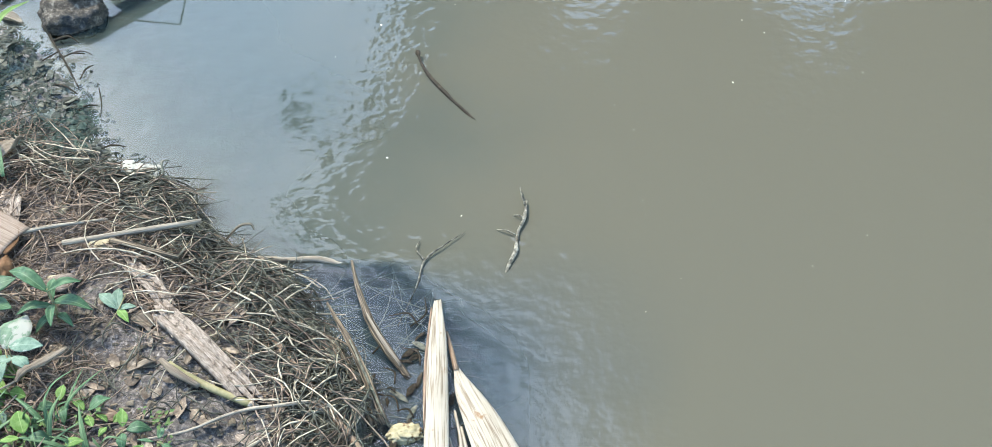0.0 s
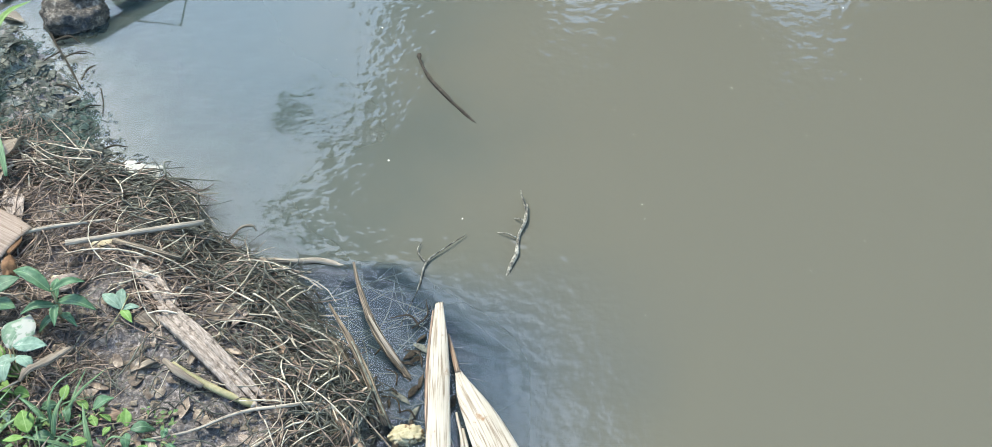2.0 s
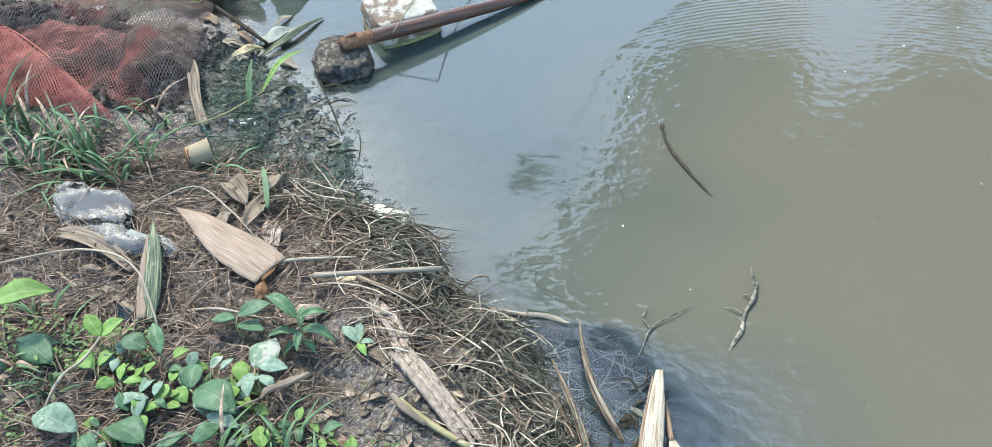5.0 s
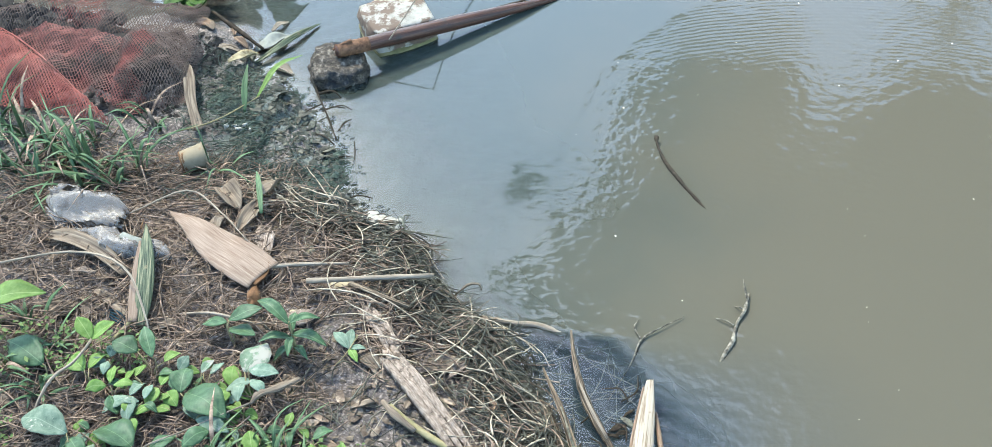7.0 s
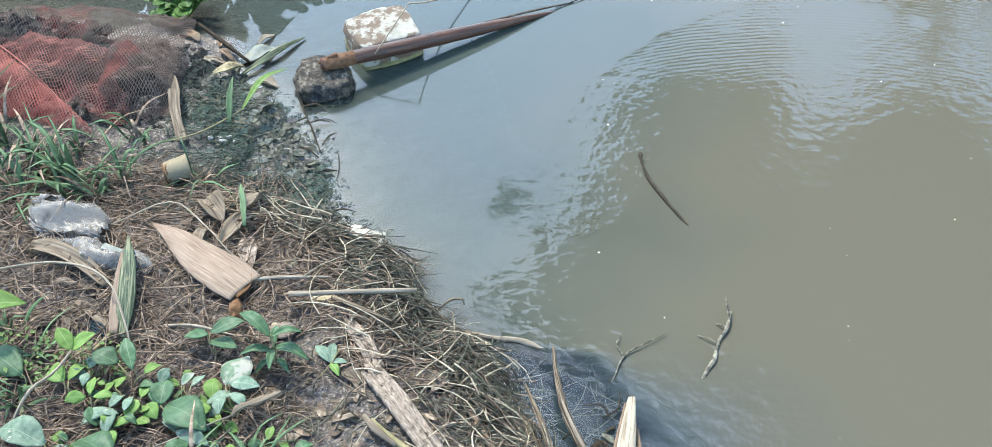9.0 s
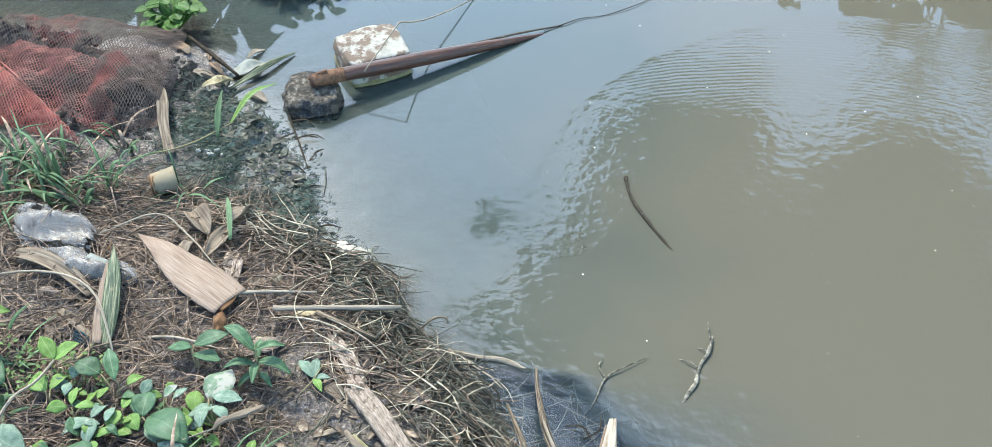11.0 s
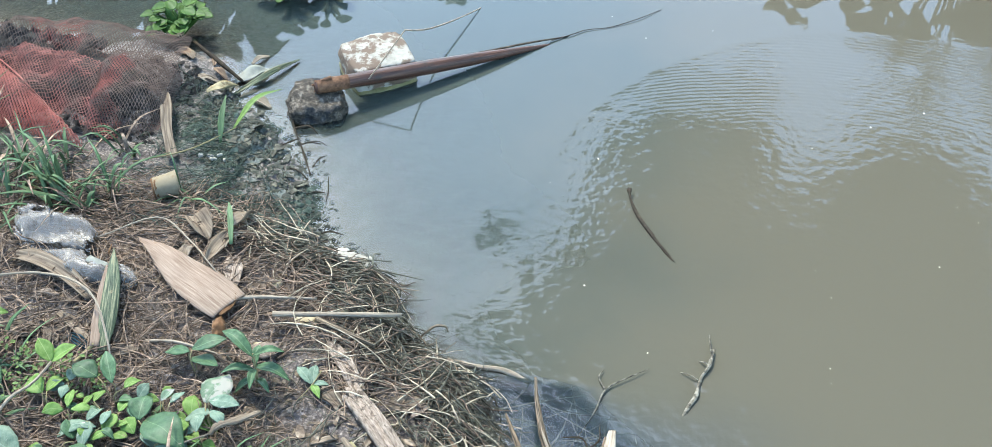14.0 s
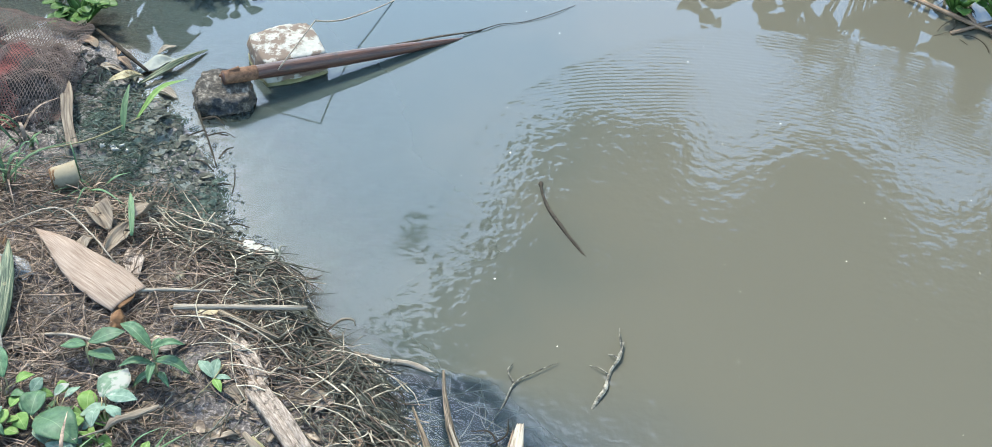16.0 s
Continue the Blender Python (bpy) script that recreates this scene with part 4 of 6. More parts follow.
lean = thing("split_reed", (-0.138, 1.279, 0.0), "dark split reed leaning out of the water", "reed")
part("outer_half", blade([(-0.245, 1.487, 0.046), (-0.19, 1.385, 0.042), (-0.137, 1.27, 0.012)], [0.003, 0.01, 0.013, 0.012], 0.7, 0.0025, 14, 5), WETREED, lean)
part("inner_half", blade([(-0.238, 1.43, 0.03), (-0.19, 1.345, 0.03), (-0.152, 1.262, 0.01)], [0.004, 0.011, 0.012], 0.6, 0.0025, 12, 4), WETREED, lean)
part("splinter", tube([(-0.2, 1.41, 0.046), (-0.165, 1.335, 0.034), (-0.13, 1.265, 0.012)], [0.0016, 0.0025, 0.0016], 5, 10, 0.2, 2), WETROOT, lean)
part("splinter", tube([(-0.22, 1.415, 0.03), (-0.18, 1.33, 0.026), (-0.16, 1.255, 0.01)], [0.0016, 0.0025, 0.0016], 5, 10, 0.2, 3), DARKTWIG, lean)
upst = thing("bent_reed", (-0.098, 1.371, 0), "bent brown reed half sunk by the husks", "reed")
part("stem", tube([(-0.212, 1.585, 0.04), (-0.197, 1.525, 0.045), (-0.172, 1.46, 0.033), (-0.14, 1.41, 0.016), (-0.104, 1.368, -0.004)], [0.0022, 0.004, 0.0075, 0.008, 0.005], 8, 22, 0.12, 3, 0.55), WETREED, upst)
part("pale_edge", blade([(-0.178, 1.47, 0.04), (-0.15, 1.425, 0.026), (-0.118, 1.385, 0.01)], [0.002, 0.006, 0.004], 0.1, n=10, cols=2), TWIG, upst)
single("yellow_scrap", lump((-0.105, 1.258, 0.004), (0.026, 0.016, 0.008), 0.45, 4, 6, 3.5, 10, 0.2), YELLOW, (-0.105, 1.258, 0), "pale yellow speckled spongy scrap afloat by the bank", "scrap")
rs = random.Random(91)
for k in range(30):
    x, y = rs.gauss(-0.115, 0.032), rs.gauss(1.325, 0.055)
    l, a = rs.uniform(0.006, 0.02), rs.uniform(0, 6.28)
    c, q = math.cos(a) * l, math.sin(a) * l
    single("wet_scrap", blade([(x - c, y - q, 0.002), (x, y, 0.006), (x + c, y + q, 0.001)], [0.002, l * rs.uniform(0.3, 0.8), l * 0.5, 0.002], rs.uniform(-0.5, 0.5), 0.001, 7, 3, rs.uniform(-40, 40), wave=0.4, seed=k),
           (DARKTWIG, WETROOT, DARKTWIG)[k % 3], (x, y, 0), "dark wet plant scrap floating by the husks", "scrap", "floating plant scraps")
for k in range(7):
    x, y, a = rs.uniform(-0.2, -0.08), rs.uniform(1.27, 1.5), rs.uniform(0.6, 2.4)
    l = rs.uniform(0.03, 0.07)
    loose_twig("wet_rootlet", [(x, y, 0.004), (x + 0.5 * l * math.cos(a), y + 0.5 * l * math.sin(a), 0.009), (x + l * math.cos(a + 0.5), y + l * math.sin(a + 0.5), 0.002)], [0.0014, 0.0018, 0.0008], DARKTWIG,
               "thin dark wet rootlet in the bay", seed=300 + k)
loose_twig("drift_thread", [(-0.40, 2.70, 0.002), (-0.35, 2.742, 0.004), (-0.318, 2.772, 0.003), (-0.265, 2.797, 0.002), (-0.2, 2.85, 0.004), (-0.15, 2.91, 0.001)], [0.0007, 0.0014, 0.0008, 0.0011, 0.0006], DARKTWIG,
           "dark thin stem drifting beyond the pole tip", seed=88, category="stem")

# ---- north shore: net, debris, hyacinths ----


def net_cloth(name, size, pitch, shape, material, parent, wire=0.001):
    """A knotted mesh of threads over shape(u, v) in metres; where shape gives None there is no cloth."""
    nu, nv = int(size[0] / pitch), int(size[1] / (pitch * 0.62))
    P = {}
    for i in range(nu + 1):
        for j in range(nv + 1):
            q = shape((i + 0.5 * (j % 2)) * pitch, j * pitch * 0.62)
            if q:
                P[i, j] = Vector(q)
    verts, faces = [], []

    def thread(a, b):
        if a not in P or b not in P:
            return
        a, b = P[a], P[b]
        d = (b - a).normalized()
        s = d.cross(Vector((0, 0, 1)))
        s = s.normalized() if s.length > 1e-4 else Vector((1, 0, 0))
        w = s.cross(d)
        k = len(verts)
        for p in (a, b):
            verts.extend([p + s * wire, p - s * 0.5 * wire + w * 0.87 * wire, p - s * 0.5 * wire - w * 0.87 * wire])
        for q in range(3):
            faces.append((k + q, k + (q + 1) % 3, k + 3 + (q + 1) % 3, k + 3 + q))
    for i in range(nu + 1):
        for j in range(nv):
            thread((i, j), (i, j + 1))
            thread((i, j), (i + 1 if j % 2 else i - 1, j + 1))
    base = parent.location
    me = bpy.data.meshes.new(name)
    me.from_pydata([tuple(p - base) for p in verts], [], faces)
    me.materials.append(material)
    ob = new(name, me)
    ob.parent = parent
    return ob


def drape(x, y, h):
    return (x, y, gz(x, y) + h)


net = thing("mesh_sack", (-1.5, 2.18, gz(-1.5, 2.18)), "crumpled red plastic mesh sack caked with mud", "mesh sack")


def crease(x, y, scale, shift):
    return float(vnoise(np.array([x]), np.array([y]), scale, shift)[0])


def net_flap(lift):
    """The bright front flap: a triangle whose rolled edge runs down to a point."""
    def shape(u, v):
        x, s = -1.86 + u, u / 0.57
        low = 2.02 - 0.02 * s + 0.01 * math.sin(21 * u)
        crest = 2.34 - 0.34 * s
        y = 1.99 + v
        if s > 1 or not low < y < crest + 0.004:
            return None
        t = (y - low) / max(crest - low, 0.02)
        h = 0.008 + lift + (0.085 - 0.055 * s) * (1 - (1 - t) ** 2) + 0.02 * crease(x, y, 9, 55) * t * (1 - s) + 0.004 * crease(x, y, 35, 56) - 0.012 * max(0, t - 0.9) * 10
        return drape(x, y, max(0.004, h))
    return shape


def net_middle(u, v):
    x, y = -1.62 + u, 2.0 + v
    right = -1.265 + 0.02 * math.sin(25 * y)
    top = 2.235 + 0.025 * math.sin(11 * x) + 0.05 * (x + 1.4)
    if x > right or y > top or y < 2.04 + 0.02 * math.sin(17 * x):
        return None
    fold = 0.026 * crease(x, y, 13, 51) + 0.01 * crease(x, y, 31, 52)
    edge = min(1, (right - x) / 0.05, (y - 2.02) / 0.05)
    return drape(x, y, max(0.004, 0.006 + 0.034 * edge + fold * edge))


def net_back(u, v):
    x, y = -1.74 + u, 2.19 + v
    low = 2.215 + 0.05 * math.sin(9.5 * x + 2.2) + 0.02 * math.sin(23 * x)
    high = 2.40 - 0.25 * max(0, x + 1.33) - 0.9 * max(0, -1.5 - x)
    if not low < y < high or x > -1.17 - 0.2 * (2.3 - y):
        return None
    t = (y - low) / (high - low)
    roll_ = 0.055 * math.sin(min(1.0, t * 1.5) * 1.57) + 0.02 * math.sin(3.1 * t)
    return drape(x, y, max(0.005, 0.016 + roll_ + 0.024 * crease(x, y, 12, 53) + 0.009 * crease(x, y, 30, 54)))


def net_lobe(u, v):
    a = min(3.14, u / 0.085)
    t = v / 0.2
    if t > 1 or u > 0.267:
        return None
    x, y = -1.235 + 0.08 * math.cos(a) - 0.04 * t, 2.075 + v + 0.03 * math.cos(a)
    return drape(x, y, 0.004 + (0.085 + 0.016 * crease(x, y, 16, 57)) * math.sin(a) * min(1.0, 0.08 + 3.2 * t) * (1 - 0.25 * t))


net_cloth("red_flap", (0.58, 0.4), 0.0076, net_flap(0.006), NETRED, net, 0.00085)
net_cloth("flap_lining", (0.57, 0.4), 0.0083, net_flap(-0.001), NETRED, net, 0.0008)
net_cloth("middle_fold", (0.44, 0.3), 0.0078, net_middle, NETMID, net, 0.00105)
net_cloth("muddy_fold", (0.56, 0.24), 0.0076, net_back, NETDIRT, net, 0.00095)
net_cloth("curled_fold", (0.27, 0.2), 0.0078, net_lobe, NETDIRT, net, 0.00095)
part("rolled_edge", tube([drape(-1.84, 2.335, 0.085), drape(-1.7, 2.25, 0.075), drape(-1.55, 2.16, 0.062), drape(-1.42, 2.08, 0.045), drape(-1.3, 2.005, 0.016)], [0.0014, 0.0018, 0.0016, 0.0012], 6, 24, 0.4), NETRED, net, "rolled red seam edge")
# heap coloured black so the inside of the sack looks dark
single("mud_mound", lump((-1.45, 2.21, gz(-1.45, 2.21) - 0.04), (0.21, 0.12, 0.05), 0.12, 4, 5, 3), BLACKSOIL, (-1.46, 2.23, gz(-1.46, 2.23)), "low dark muddy heap under a mesh sack", "soil heap")


def hyacinth(base, n, size, seed, label, height=0.09):
    rnd = random.Random(seed)
    t = thing("water_hyacinth", base, label, "water plant", "water hyacinths")
    for k in range(n):
        a = k * 2.4 + rnd.uniform(-0.3, 0.3)
        d = 0.3 + 0.7 * (k / n)
        h = height * rnd.uniform(0.6, 1.1) * (1.15 - 0.5 * d)
        b = Vector(base)
        out = Vector((math.cos(a), math.sin(a), 0))
        top = b + out * size * d + Vector((0, 0, h))
        petiole = part("petiole", tube([b, b.lerp(top, 0.4) + Vector((0, 0, 0.008)), top], [0.003, 0.009, 0.0085, 0.003], 7, 9), HYACINTH, t)
        r_ = rnd.uniform(0.013, 0.021)
        tip = top + out * r_ * 1.9 + Vector((0, 0, rnd.uniform(-0.6, 0.7) * r_))
        part("leaf", blade([top, top.lerp(tip, 0.5), tip], [0.008, r_ * 1.7, r_ * 2.0, r_ * 1.6, 0.006], 0.35, 0.0012, 9, 6, seed=k), HYACINTH, petiole)
    return t


hyacinth((-1.295, 2.515, max(0.0, gz(-1.295, 2.515))), 26, 0.065, 1, "bright green water hyacinth rosette at the mud spit", 0.08)
hyacinth((-1.09, 2.74, 0.0), 18, 0.06, 2, "small green water hyacinth floating on the pond", 0.07)
hyacinth((-1.0, 2.775, 0.0), 8, 0.05, 6, "small green water hyacinth floating on the pond", 0.06)
hyacinth((0.82, 3.13, 0.0), 18, 0.07, 3, "green water hyacinth caught on a drift raft", 0.10)
hyacinth((0.93, 3.1, 0.0), 18, 0.07, 4, "green water hyacinth caught on a drift raft", 0.11)
hyacinth((1.1, 3.25, 0.0), 12, 0.07, 5, "green water hyacinth caught on a drift raft", 0.11)
for k, pts in enumerate(([(0.66, 3.19, 0.012), (0.78, 3.10, 0.02), (0.9, 3.04, 0.012), (1.05, 2.97, 0.01)],
                         [(0.72, 3.26, 0.01), (0.83, 3.10, 0.03), (0.87, 3.05, 0.012)], [(0.8, 3.02, 0.004), (0.95, 3.1, 0.016), (1.2, 3.14, 0.01)],
                         [(0.9, 3.0, 0.008), (1.1, 3.05, 0.014), (1.3, 3.02, 0.008)])):
    loose_twig("drift_reed", pts, [0.005, 0.006, 0.004], BROWNSTICK, "brown dead reed floating among hyacinths", seed=40 + k, category="reed")
scatter_stems("drift_litter", 170, zone(0.78, 1.6, 2.98, 3.5, -9, -0.1), (0.04, 0.14), (0.0008, 0.002), DARKTWIG, "dark rotting plant litter afloat around hyacinths", "litter", 17, lift=(0.002, 0.014))


def leaf_scrap(name, a, b, w, material, label, h=0.006, cup=0.3, category="leaf", wave=0.2, seed=0, tw=0.0, ends=(0.3, 0.2)):
    """A single leaf from a to b, laid on the ground or water."""
    A, B = on(a[0], a[1], h), on(b[0], b[1], h)
    M = A.lerp(B, 0.5)
    M.z = max(M.z, max(gz(M.x, M.y), 0) + h) + 0.12 * w
    return single(name, blade([A, M, B], [w * ends[0], w * 0.8, w, w * 0.75, w * ends[1]], cup, 0.0015, 14, 6, tw, wave=wave, seed=seed), material, A, label, category)


leaf_scrap("sodden_leaf", (-1.071, 2.305), (-0.973, 2.48), 0.02, HALFGREEN, "long grey-green sodden leaf floating in the shallows", 0.008, 0.5)
leaf_scrap("pale_leaf", (-1.09, 2.36), (-1.03, 2.43), 0.045, SUNKEN, "pale bleached leaf lying in shallow water", 0.003)
leaf_scrap("yellowing_leaf", (-1.12, 2.27), (-1.075, 2.34), 0.028, YELLOW, "curled yellow-brown leaf on the wet mud", 0.012, 0.6)
loose_twig("shore_log", [(-1.235, 2.462, 0.03), (-1.15, 2.405, 0.024), (-1.07, 2.355, 0.012)], [0.004, 0.0055, 0.0055, 0.0035], DARKTWIG, "short dark waterlogged branch on the mud spit", seed=13, category="branch")
for k in range(9):
    rr_ = random.Random(60 + k)
    x, y = -1.28 + 0.27 * rr_.random(), 2.28 + 0.17 * rr_.random()
    leaf_scrap("mud_leaf", (x, y), (x + rr_.uniform(-0.06, 0.06), y + rr_.uniform(-0.05, 0.05)), rr_.uniform(0.015, 0.03), (DEADLEAF, BROWNSTICK, TWIG)[k % 3],
               "brown dead leaf scrap on wet mud", 0.006, 0.4, seed=k)

husk("grey_husk", [on(-1.20, 2.225, 0.03), on(-1.165, 2.16, 0.035), on(-1.135, 2.09, 0.03), on(-1.09, 2.014, 0.012)], [0.003, 0.02, 0.027, 0.024, 0.02, 0.025], DEADLEAF,
     "long narrow grey-tan dry husk on the bank", n=22, cols=6, cup=0.3, rib=0.0006, thick=0.002)

tube_ob = thing("card_tube", on(-1.056, 1.912), "short stained cream cardboard tube lying on the mud", "tube")
c0, c1 = on(-1.078, 1.90, 0.025), on(-1.035, 1.925, 0.024)
part("wall", tube([c0, c1], [0.0235, 0.0255, 0.0285], 28, 10, 0.015), TUBEWALL, tube_ob)
d_ = (c1 - c0).normalized()
part("torn_rim", tube([c0 - d_ * 0.004, c0 + d_ * 0.006], [0.0215, 0.0245], 18, 4, 0.06, 4), RUST, tube_ob, "torn brown rim of the tube")

# ---- the bank: plastic, husks, sticks, planks ----


bag = thing("plastic_bag", on(-1.2, 1.69), "crumpled milky clear plastic bag with dirt", "plastic bag")
part("bag_body", blade([on(-1.285, 1.738, 0.022), on(-1.235, 1.715, 0.045), on(-1.17, 1.70, 0.05), on(-1.105, 1.682, 0.03)], [0.035, 0.075, 0.095, 0.085, 0.05], -0.35, 0.0012, 20, 14, [10, -8, 6], 0.0035, 0.25, 5, jag=0.006, crease=0.0032), PLASTIC, bag)
part("bag_fold", blade([on(-1.27, 1.70, 0.012), on(-1.2, 1.672, 0.024), on(-1.1, 1.655, 0.02)], [0.03, 0.06, 0.05, 0.03], -0.4, 0.0012, 16, 10, [-12, 8], 0.0035, 0.25, 6, jag=0.006, crease=0.0028), PLASTIC, bag)
part("bag_neck", blade([on(-1.3, 1.745, 0.01), on(-1.275, 1.735, 0.03), on(-1.25, 1.72, 0.04)], [0.02, 0.05, 0.06], -0.6, 0.0012, 12, 14, 15, 0.002, 0.2, 7, crease=0.0028), PLASTIC, bag)
roll = thing("plastic_wrap", on(-1.1, 1.62), "twisted dirty roll of clear plastic wrap", "plastic wrap")
part("wrap_roll", blade([on(-1.185, 1.64, 0.014), on(-1.12, 1.628, 0.03), on(-1.06, 1.615, 0.03), on(-0.995, 1.603, 0.012)], [0.03, 0.05, 0.05, 0.03], -0.75, 0.0012, 20, 10, [8, -10, 5], 0.003, 0.2, 8, jag=0.007, crease=0.0028), PLASTIC, roll)
part("wrap_tail", blade([on(-1.05, 1.632, 0.02), on(-1.01, 1.622, 0.024), on(-0.98, 1.60, 0.01)], [0.02, 0.035, 0.02], -0.5, 0.0012, 14, 12, 12, 0.0018, 0.2, 9, crease=0.0012), PLASTIC, roll)
part("label_patch", blade([on(-1.08, 1.626, 0.042), on(-1.035, 1.615, 0.036)], [0.016, 0.018], -0.2, 0.001, 6, 4), SUNKEN, roll, "pale blue-white printed patch")
husk("brown_husk", [on(-1.235, 1.622, 0.012), on(-1.18, 1.612, 0.02), on(-1.11, 1.588, 0.018), on(-1.05, 1.56, 0.008)], [0.02, 0.036, 0.034, 0.03, 0.018], DEADLEAF,
     "curled tan dead husk beside the plastic", n=18, cols=6, cup=0.6, thick=0.002, wave=0.1)

big = husk("bamboo_sheath", [on(-1.026, 1.724, 0.02), on(-0.965, 1.69, 0.026), on(-0.9, 1.648, 0.03), on(-0.84, 1.615, 0.034), on(-0.783, 1.585, 0.036)],
           [0.003, 0.03, 0.055, 0.075, 0.086, 0.088, 0.078], SHEATH, "broad pale tan bamboo sheath lying on the bank", "sheath", n=34, cols=14, cup=-0.16, rib=0.0006, thick=0.002)
part("torn_end", blade([on(-0.789, 1.556, 0.034), on(-0.781, 1.588, 0.034), on(-0.785, 1.615, 0.03)], [0.006, 0.012, 0.006], 0.3, 0.003, 10, 4, wave=0.2), RUST, big, "rusty orange torn end")
gs = husk("green_sheath", [on(-1.037, 1.652, 0.05), on(-1.008, 1.585, 0.045), on(-0.982, 1.51, 0.036), on(-0.962, 1.432, 0.022)], [0.002, 0.018, 0.029, 0.033, 0.03, 0.016],
          HALFGREEN, "half-green sheath drying out on straw", "sheath", n=24, cols=8, cup=-0.2, rib=0.0006, thick=0.002)
part("dry_half", blade([on(-1.032, 1.61, 0.046), on(-1.014, 1.555, 0.044), on(-0.997, 1.495, 0.036), on(-0.977, 1.435, 0.024)], [0.003, 0.014, 0.018, 0.016], 0.1, 0.0015, 18, 5, -8), SHEATH, gs, "dry tan half of the sheath")
part("stalk", tube([on(-0.98, 1.44, 0.022), on(-1.0, 1.40, 0.014), on(-1.02, 1.365, 0.008)], [0.004, 0.005, 0.004], 6), STEM, gs)
part("tip", tube([on(-1.047, 1.646, 0.04), on(-1.05, 1.67, 0.05)], [0.0025, 0.0005], 5, 4), RUST, gs)

leaf_scrap("folded_leaf", (-0.965, 1.83), (-0.90, 1.765), 0.05, DEADLEAF, "folded grey-brown dead leaf", 0.014, 0.9, seed=3)
leaf_scrap("twisted_leaf", (-0.85, 1.875), (-0.872, 1.80), 0.04, DEADLEAF, "twisted pale dead leaf on the bank", 0.026, 0.5, seed=4, tw=25)
leaf_scrap("twisted_leaf", (-0.872, 1.80), (-0.875, 1.69), 0.03, DEADLEAF, "narrow twisted dead leaf strip", 0.018, 0.6, seed=5, tw=-20)
leaf_scrap("grey_rag", (-0.84, 1.735), (-0.80, 1.645), 0.04, GREYWOOD, "grey frayed scrap of bark on straw", 0.01, 0.3, "bark", seed=6)
leaf_scrap("straw_leaf", (-1.2, 1.455), (-1.06, 1.47), 0.022, DEADLEAF, "narrow pale dead leaf lying in straw", 0.008, 0.3, seed=7)
leaf_scrap("straw_leaf", (-1.1, 1.52), (-1.0, 1.46), 0.02, DEADLEAF, "narrow pale dead leaf lying in straw", 0.008, 0.3, seed=8)
leaf_scrap("straw_leaf", (-0.96, 1.43), (-0.90, 1.46), 0.024, DEADLEAF, "narrow pale dead leaf lying in straw", 0.008, 0.3, seed=9)
leaf_scrap("clay_flake", (-0.72, 1.475), (-0.66, 1.525), 0.04, GREYWOOD, "thin cracked flake of bark on clay", 0.006, 0.2, "bark", seed=10)
leaf_scrap("grey_leaf", (-0.44, 1.44), (-0.36, 1.47), 0.045, DEADLEAF, "flat grey dead leaf pressed into mud", 0.004, 0.15, seed=11)
leaf_scrap("grey_leaf", (-0.60, 1.66), (-0.55, 1.63), 0.03, DEADLEAF, "flat grey dead leaf pressed into mud", 0.012, 0.3, seed=12)
leaf_scrap("grey_leaf", (-0.52, 1.42), (-0.56, 1.45), 0.03, DEADLEAF, "flat grey dead leaf pressed into mud", 0.006, 0.3, seed=13)

rl = random.Random(77)
for k in range(34):
    x, y = rl.uniform(-1.25, -0.25), rl.uniform(1.12, 1.8)
    if shore_distance(np.array([x]), np.array([y]))[0] > 0.05:
        a, l = rl.uniform(0, 6.28), rl.uniform(0.025, 0.06)
        leaf_scrap("litter_leaf", (x, y), (x + l * math.cos(a), y + l * math.sin(a)), l * rl.uniform(0.3, 0.6), (DEADLEAF, GREYWOOD, DEADLEAF, BROWNSTICK)[k % 4],
                   "small curled dead leaf among the straw", rl.uniform(0.004, 0.012), rl.uniform(0.1, 0.8), seed=200 + k, tw=rl.uniform(-25, 25))
for nm, pts, r_, m_, lab in (
        ("cut_stick", [on(-0.70, 1.583, 0.036), on(-0.475, 1.645, 0.05)], [0.0052, 0.0048, 0.005, 0.0042], TWIG, "straight pale cut stick lying toward the water"),
        ("broken_stick", [on(-0.618, 1.588, 0.034), on(-0.498, 1.555, 0.034)], [0.0055, 0.005, 0.0045], WETREED, "short greyish broken stick"),
        ("thin_stick", [on(-0.79, 1.607, 0.03), on(-0.73, 1.628, 0.026), on(-0.64, 1.65, 0.024)], [0.0038, 0.0036, 0.0025], TWIG, "thin pale stick beside the bamboo sheath"),
        ("brown_stick", [on(-0.32, 1.395, 0.018), on(-0.17, 1.2, 0.024), on(-0.1, 1.1, 0.028)], [0.006, 0.0065, 0.0065, 0.006], BROWNSTICK, "straight reddish-brown stick slanting down the bank"),
        ("pale_root", [on(-0.5, 1.20, 0.01), on(-0.43, 1.215, 0.018), on(-0.36, 1.255, 0.02), on(-0.29, 1.258, 0.026), on(-0.24, 1.27, 0.02), on(-0.215, 1.25, 0.01)], [0.0018, 0.0026, 0.003, 0.002], TWIG, "curved pale root on dark mud"),
        ("root", [on(-0.36, 1.17, 0.01), on(-0.30, 1.215, 0.014), on(-0.235, 1.23, 0.012)], [0.003, 0.003, 0.002], TWIG, "thin pale root on dark mud"),
        ("runner", [on(-0.9, 1.475, 0.012), on(-0.84, 1.478, 0.02), on(-0.76, 1.47, 0.016)], [0.003, 0.003, 0.002], TWIG, "thin reddish runner across the straw")):
    loose_twig(nm, pts, r_, m_, lab, seed=len(nm), rough=0.1, category="stick", sides=8)

